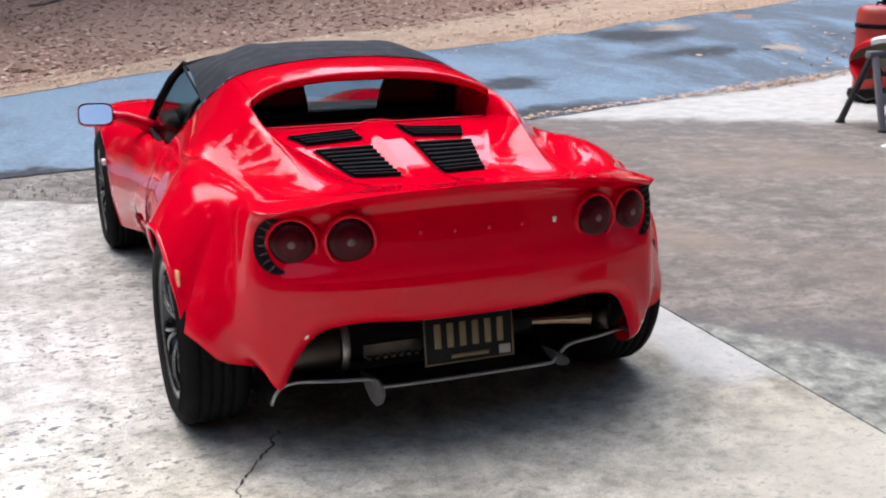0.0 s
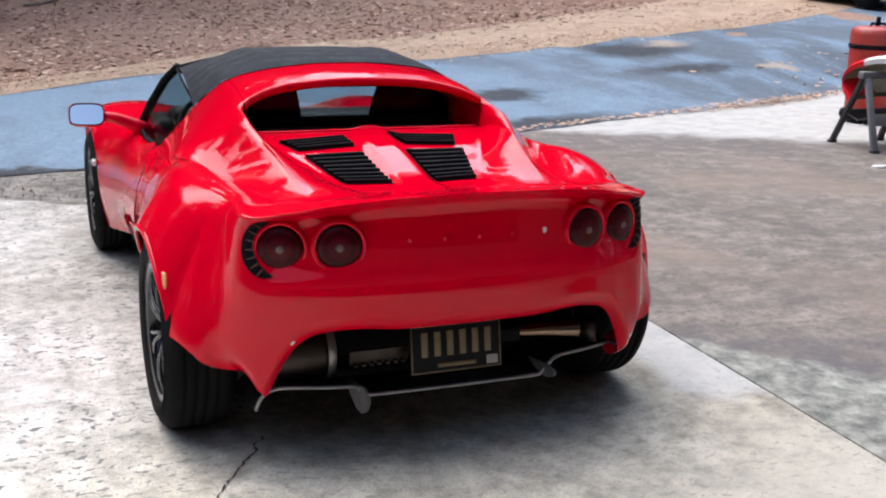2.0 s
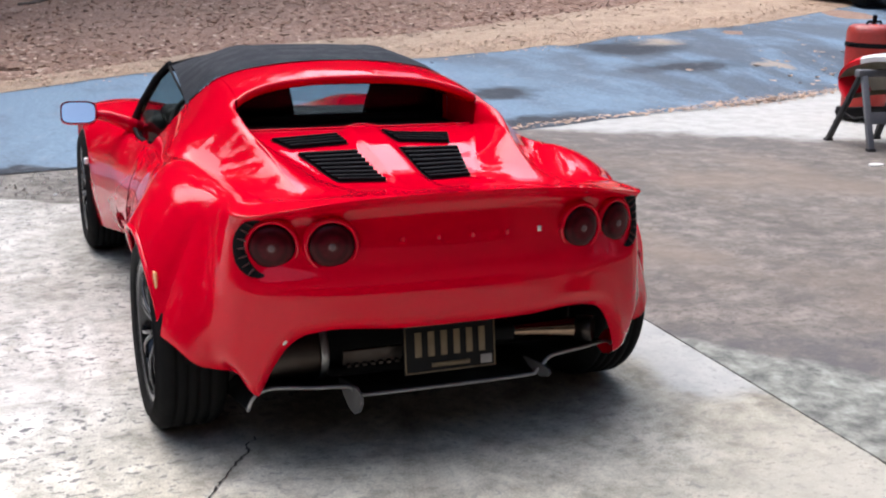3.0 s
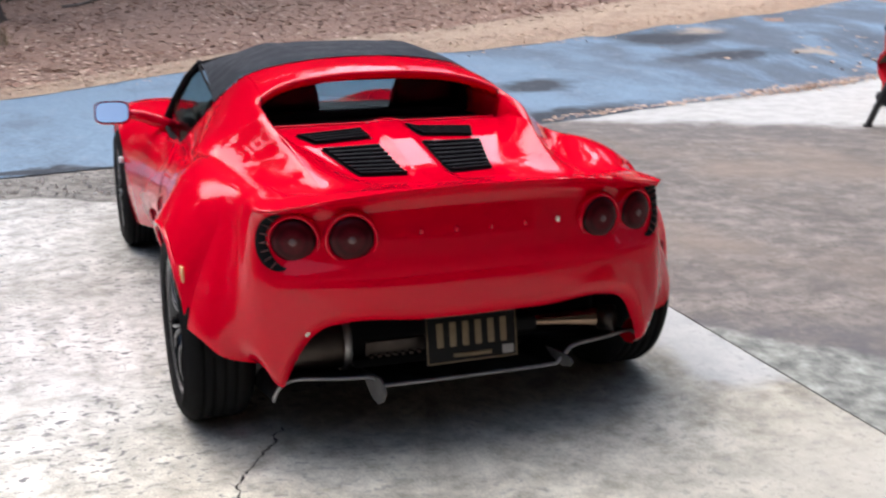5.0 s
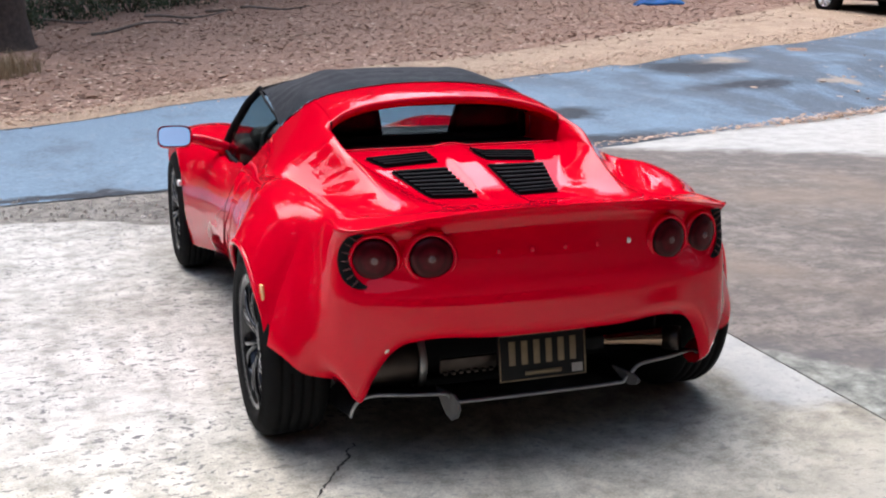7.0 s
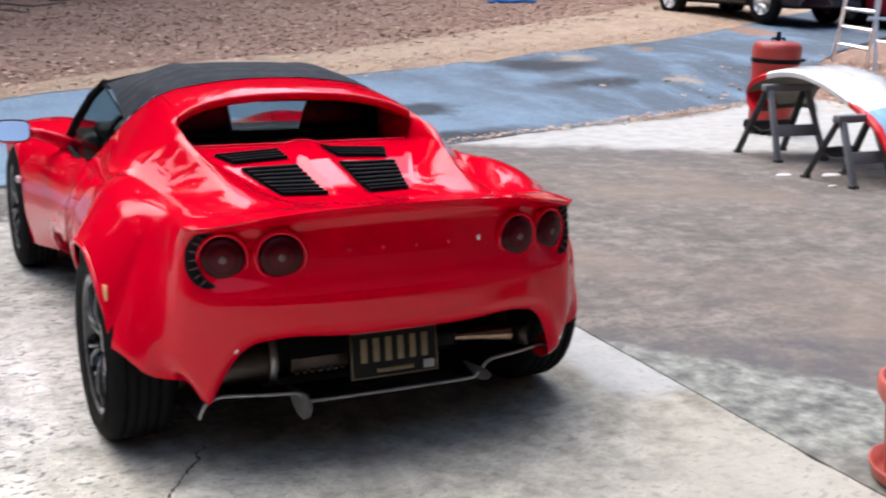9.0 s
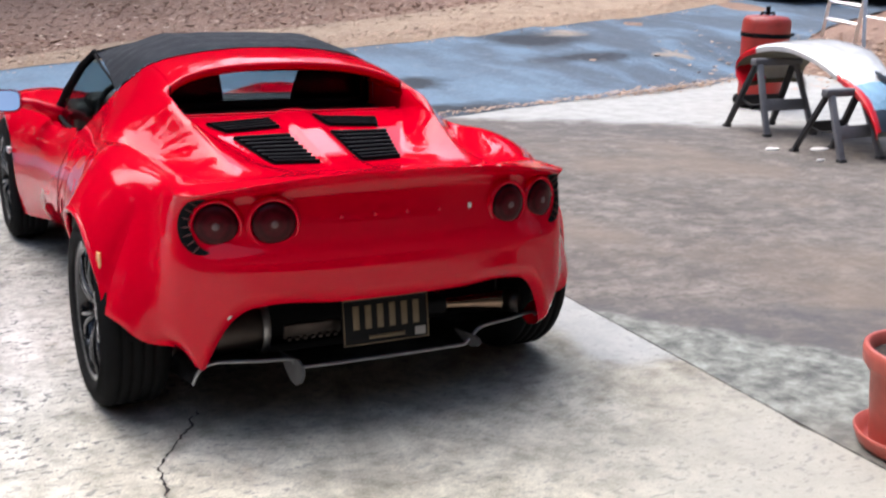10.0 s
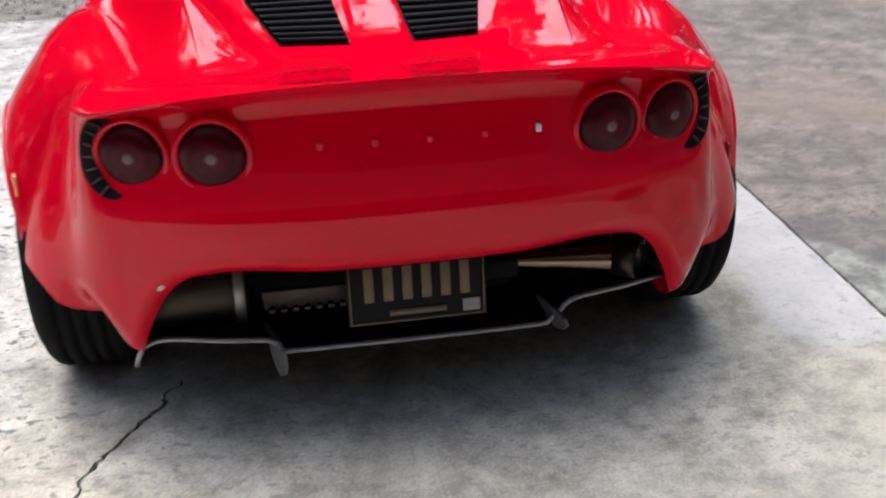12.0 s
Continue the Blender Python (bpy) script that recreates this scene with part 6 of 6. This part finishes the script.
def parked(name, label, at, rz, length, width, height, waist_z, sill_z, wheel_r, base_, paint_, cab):
    """A parked vehicle, nose towards its own +y, with wheels, glass and lamps."""
    v = thing(name, label, "car", "parked vehicles", at=at, rz=rz)
    n = 40
    ys = np.linspace(-length / 2, length / 2, n)
    e = np.clip(1 - (np.abs(ys) / (length / 2)) ** 6, 0.02, 1)
    vs = []
    for y, k in zip(ys, e):
        w = width / 2 * (0.80 + 0.20 * k)
        top_ = waist_z * (0.80 + 0.20 * k)
        lo = sill_z
        for wy in (-base_ / 2, base_ / 2):
            dy = abs(y - wy)
            if dy < wheel_r * 1.15:
                lo = max(lo, wheel_r + math.sqrt((wheel_r * 1.15) ** 2 - dy * dy))
        for x, z in ((-w * 0.93, lo), (-w, lo + 0.10), (-w, (lo + top_) / 2 + 0.06), (-w * 0.97, top_ - 0.06), (-w * 0.88, top_), (0, top_ + 0.03), (w * 0.88, top_), (w * 0.97, top_ - 0.06), (w, (lo + top_) / 2 + 0.06), (w, lo + 0.10), (w * 0.93, lo)):
            vs.append((x, y, z))
    fs = grid_faces(n, 11) + [tuple(range(11)), tuple(range((n - 1) * 11, n * 11))]
    raw("body", vs, fs, paint_, v)
    y0, y1, y2, y3 = cab
    bm = bmesh.new()
    lower = [(-width * 0.44, y0, waist_z - 0.01), (width * 0.44, y0, waist_z - 0.01), (width * 0.44, y3, waist_z - 0.01), (-width * 0.44, y3, waist_z - 0.01)]
    upper = [(-width * 0.37, y1, height), (width * 0.37, y1, height), (width * 0.37, y2, height), (-width * 0.37, y2, height)]
    a = [bm.verts.new(p) for p in lower]
    b = [bm.verts.new(p) for p in upper]
    for i in range(4):
        bm.faces.new((a[i], a[(i + 1) % 4], b[(i + 1) % 4], b[i]))
    part("window", bm, TINT, v, "dark tinted glass", smooth=False)
    bm = bmesh.new()
    box(bm, (width * 0.78, (y2 - y1) * 1.03, 0.06), (0, (y1 + y2) / 2, height), bevel=0.025, segs=3)
    for p, q in zip(lower, upper):
        tube(bm, [p, q], 0.035, 6)
    for sx in (-1, 1):
        tube(bm, [(sx * width * 0.443, (y0 + y3) / 2 - 0.1, waist_z), (sx * width * 0.372, (y1 + y2) / 2 - 0.1, height)], 0.035, 6)
    part("roof", bm, paint_, v)
    bm = bmesh.new()
    box(bm, (width * 0.78, length * 0.9, 0.2), (0, 0, sill_z + 0.05), bevel=0.02)
    part("underbody", bm, BLACK, v)
    for sx in (-1, 1):
        for wy in (-base_ / 2, base_ / 2):
            wl = new("wheel")
            wl.parent = v
            wl.matrix_basis = pose(sx * (width / 2 - 0.12), wy, wheel_r, 0, 90 * sx, 0)
            bm = bmesh.new()
            rr = wheel_r * 0.62
            lathe(bm, [(rr, -0.10), (wheel_r - 0.03, -0.115), (wheel_r, -0.08), (wheel_r, 0.08), (wheel_r - 0.03, 0.115), (rr, 0.105)], 36)
            part("tyre", bm, RUBBER, wl)
            bm = bmesh.new()
            lathe(bm, [(rr + 0.004, 0.10), (rr - 0.02, 0.09), (rr - 0.03, 0.0), (0.001, -0.02)], 36)
            for k in range(5):
                a0 = 2 * math.pi * k / 5
                tube(bm, [(0.02 * math.cos(a0), 0.02 * math.sin(a0), 0.085), (rr * 0.6 * math.cos(a0), rr * 0.6 * math.sin(a0), 0.09), (rr * 0.97 * math.cos(a0), rr * 0.97 * math.sin(a0), 0.08)], [0.045, 0.032, 0.04], 6)
            part("rim", bm, ALU, wl, "bright alloy rim")
        for sy, mat_ in ((-1, LENS), (1, WHITE)):
            bm = bmesh.new()
            box(bm, (0.26, 0.06, 0.15), (sx * width * 0.34, sy * (length / 2 - 0.005), waist_z * 0.70), bevel=0.02)
            part("tail_lamp" if sy < 0 else "headlamp", bm, mat_, v)
    return v


parked("suv", "dark grey sport utility vehicle parked by the drive", (15.0, 14.72, 0.68), 0, 4.7, 1.88, 1.75, 1.08, 0.34, 0.37, 2.85, DARK_PAINT, (-2.15, -1.9, 0.35, 1.05))
parked("sedan", "maroon sedan parked beyond the ladder", (16.6, 11.3, 0.66), 172, 4.6, 1.80, 1.45, 0.92, 0.26, 0.32, 2.7, MAROON, (-1.75, -0.95, 0.5, 1.25))

# ---- planter ----
TERRA = plain("terracotta_plastic", (0.47, 0.10, 0.075), 0.45, relief=0.04, scale=30, dirt=(0.40, 0.13, 0.10))
SOIL = plain("potting_soil", (0.05, 0.035, 0.027), 0.95, relief=0.9, scale=60, grain=0.5)
planter = thing("planter", "terracotta-coloured plastic plant pot with saucer on concrete", "plant pot", at=(1.479, -1.346, 0))
bm = bmesh.new()
lathe(bm, [(0.001, 0.012), (0.150, 0.012), (0.154, 0.03), (0.178, 0.262), (0.192, 0.268), (0.204, 0.285), (0.208, 0.320), (0.206, 0.338), (0.198, 0.343), (0.188, 0.338), (0.182, 0.30), (0.180, 0.27)], 64)
part("pot", bm, TERRA, planter)
bm = bmesh.new()
lathe(bm, [(0.001, 0.002), (0.170, 0.002), (0.188, 0.014), (0.203, 0.052), (0.204, 0.060), (0.198, 0.062), (0.183, 0.022), (0.160, 0.010), (0.001, 0.010)], 64)
part("saucer", bm, TERRA, planter)
bm = bmesh.new()
rings = lathe(bm, [(0.182, 0.300), (0.15, 0.306), (0.10, 0.302), (0.05, 0.310), (0.001, 0.305)], 40)
for v in bm.verts:
    v.co.z += 0.012 * noise.noise(v.co * 30)
part("soil", bm, SOIL, planter, "dry dark potting soil")
rnd = random.Random(3)
for k in range(26):
    a, r_ = rnd.uniform(0, 6.28), rnd.uniform(0.02, 0.165)
    bm = bmesh.new()
    bmesh.ops.create_icosphere(bm, subdivisions=1, radius=rnd.uniform(0.006, 0.016))
    bmesh.ops.scale(bm, vec=(1, rnd.uniform(0.5, 1), 0.5), verts=bm.verts[:])
    bmesh.ops.transform(bm, matrix=pose(r_ * math.cos(a), r_ * math.sin(a), 0.312, 0, 0, rnd.uniform(0, 360)), verts=bm.verts[:])
    part("chip", bm, STICKER if k % 2 else BARK, planter, smooth=False)
bm = bmesh.new()
box(bm, (0.11, 0.05, 0.006), (0.02, -0.07, 0.322), (0, 0, 12), bevel=0.002)
part("plant_label", bm, STICKER, planter, "pale plastic plant label lying on soil")

# ---- pale scraps on the slab ----
for x, y, r_ in ((5.02, 3.04, 0.07), (5.42, 2.92, 0.09), (4.37, 1.23, 0.035), (5.05, 2.55, 0.04)):
    bm = bmesh.new()
    ring = [bm.verts.new((x + r_ * (1 + 0.3 * noise.noise((math.cos(a) * 2 + x, math.sin(a) * 2, 0))) * math.cos(a), y + 0.6 * r_ * math.sin(a), 0.004)) for a in np.linspace(0, 6.283, 15)[:-1]]
    topv = [bm.verts.new((v.co.x * 0.9 + x * 0.1, v.co.y * 0.9 + y * 0.1, 0.014)) for v in ring]
    for i in range(14):
        bm.faces.new((ring[i], ring[(i + 1) % 14], topv[(i + 1) % 14], topv[i]))
    bm.faces.new(topv)
    tagged(part("paper_scrap", bm, STICKER, smooth=False), "crumpled white paper scrap on the concrete", "litter", "scraps on the slab")
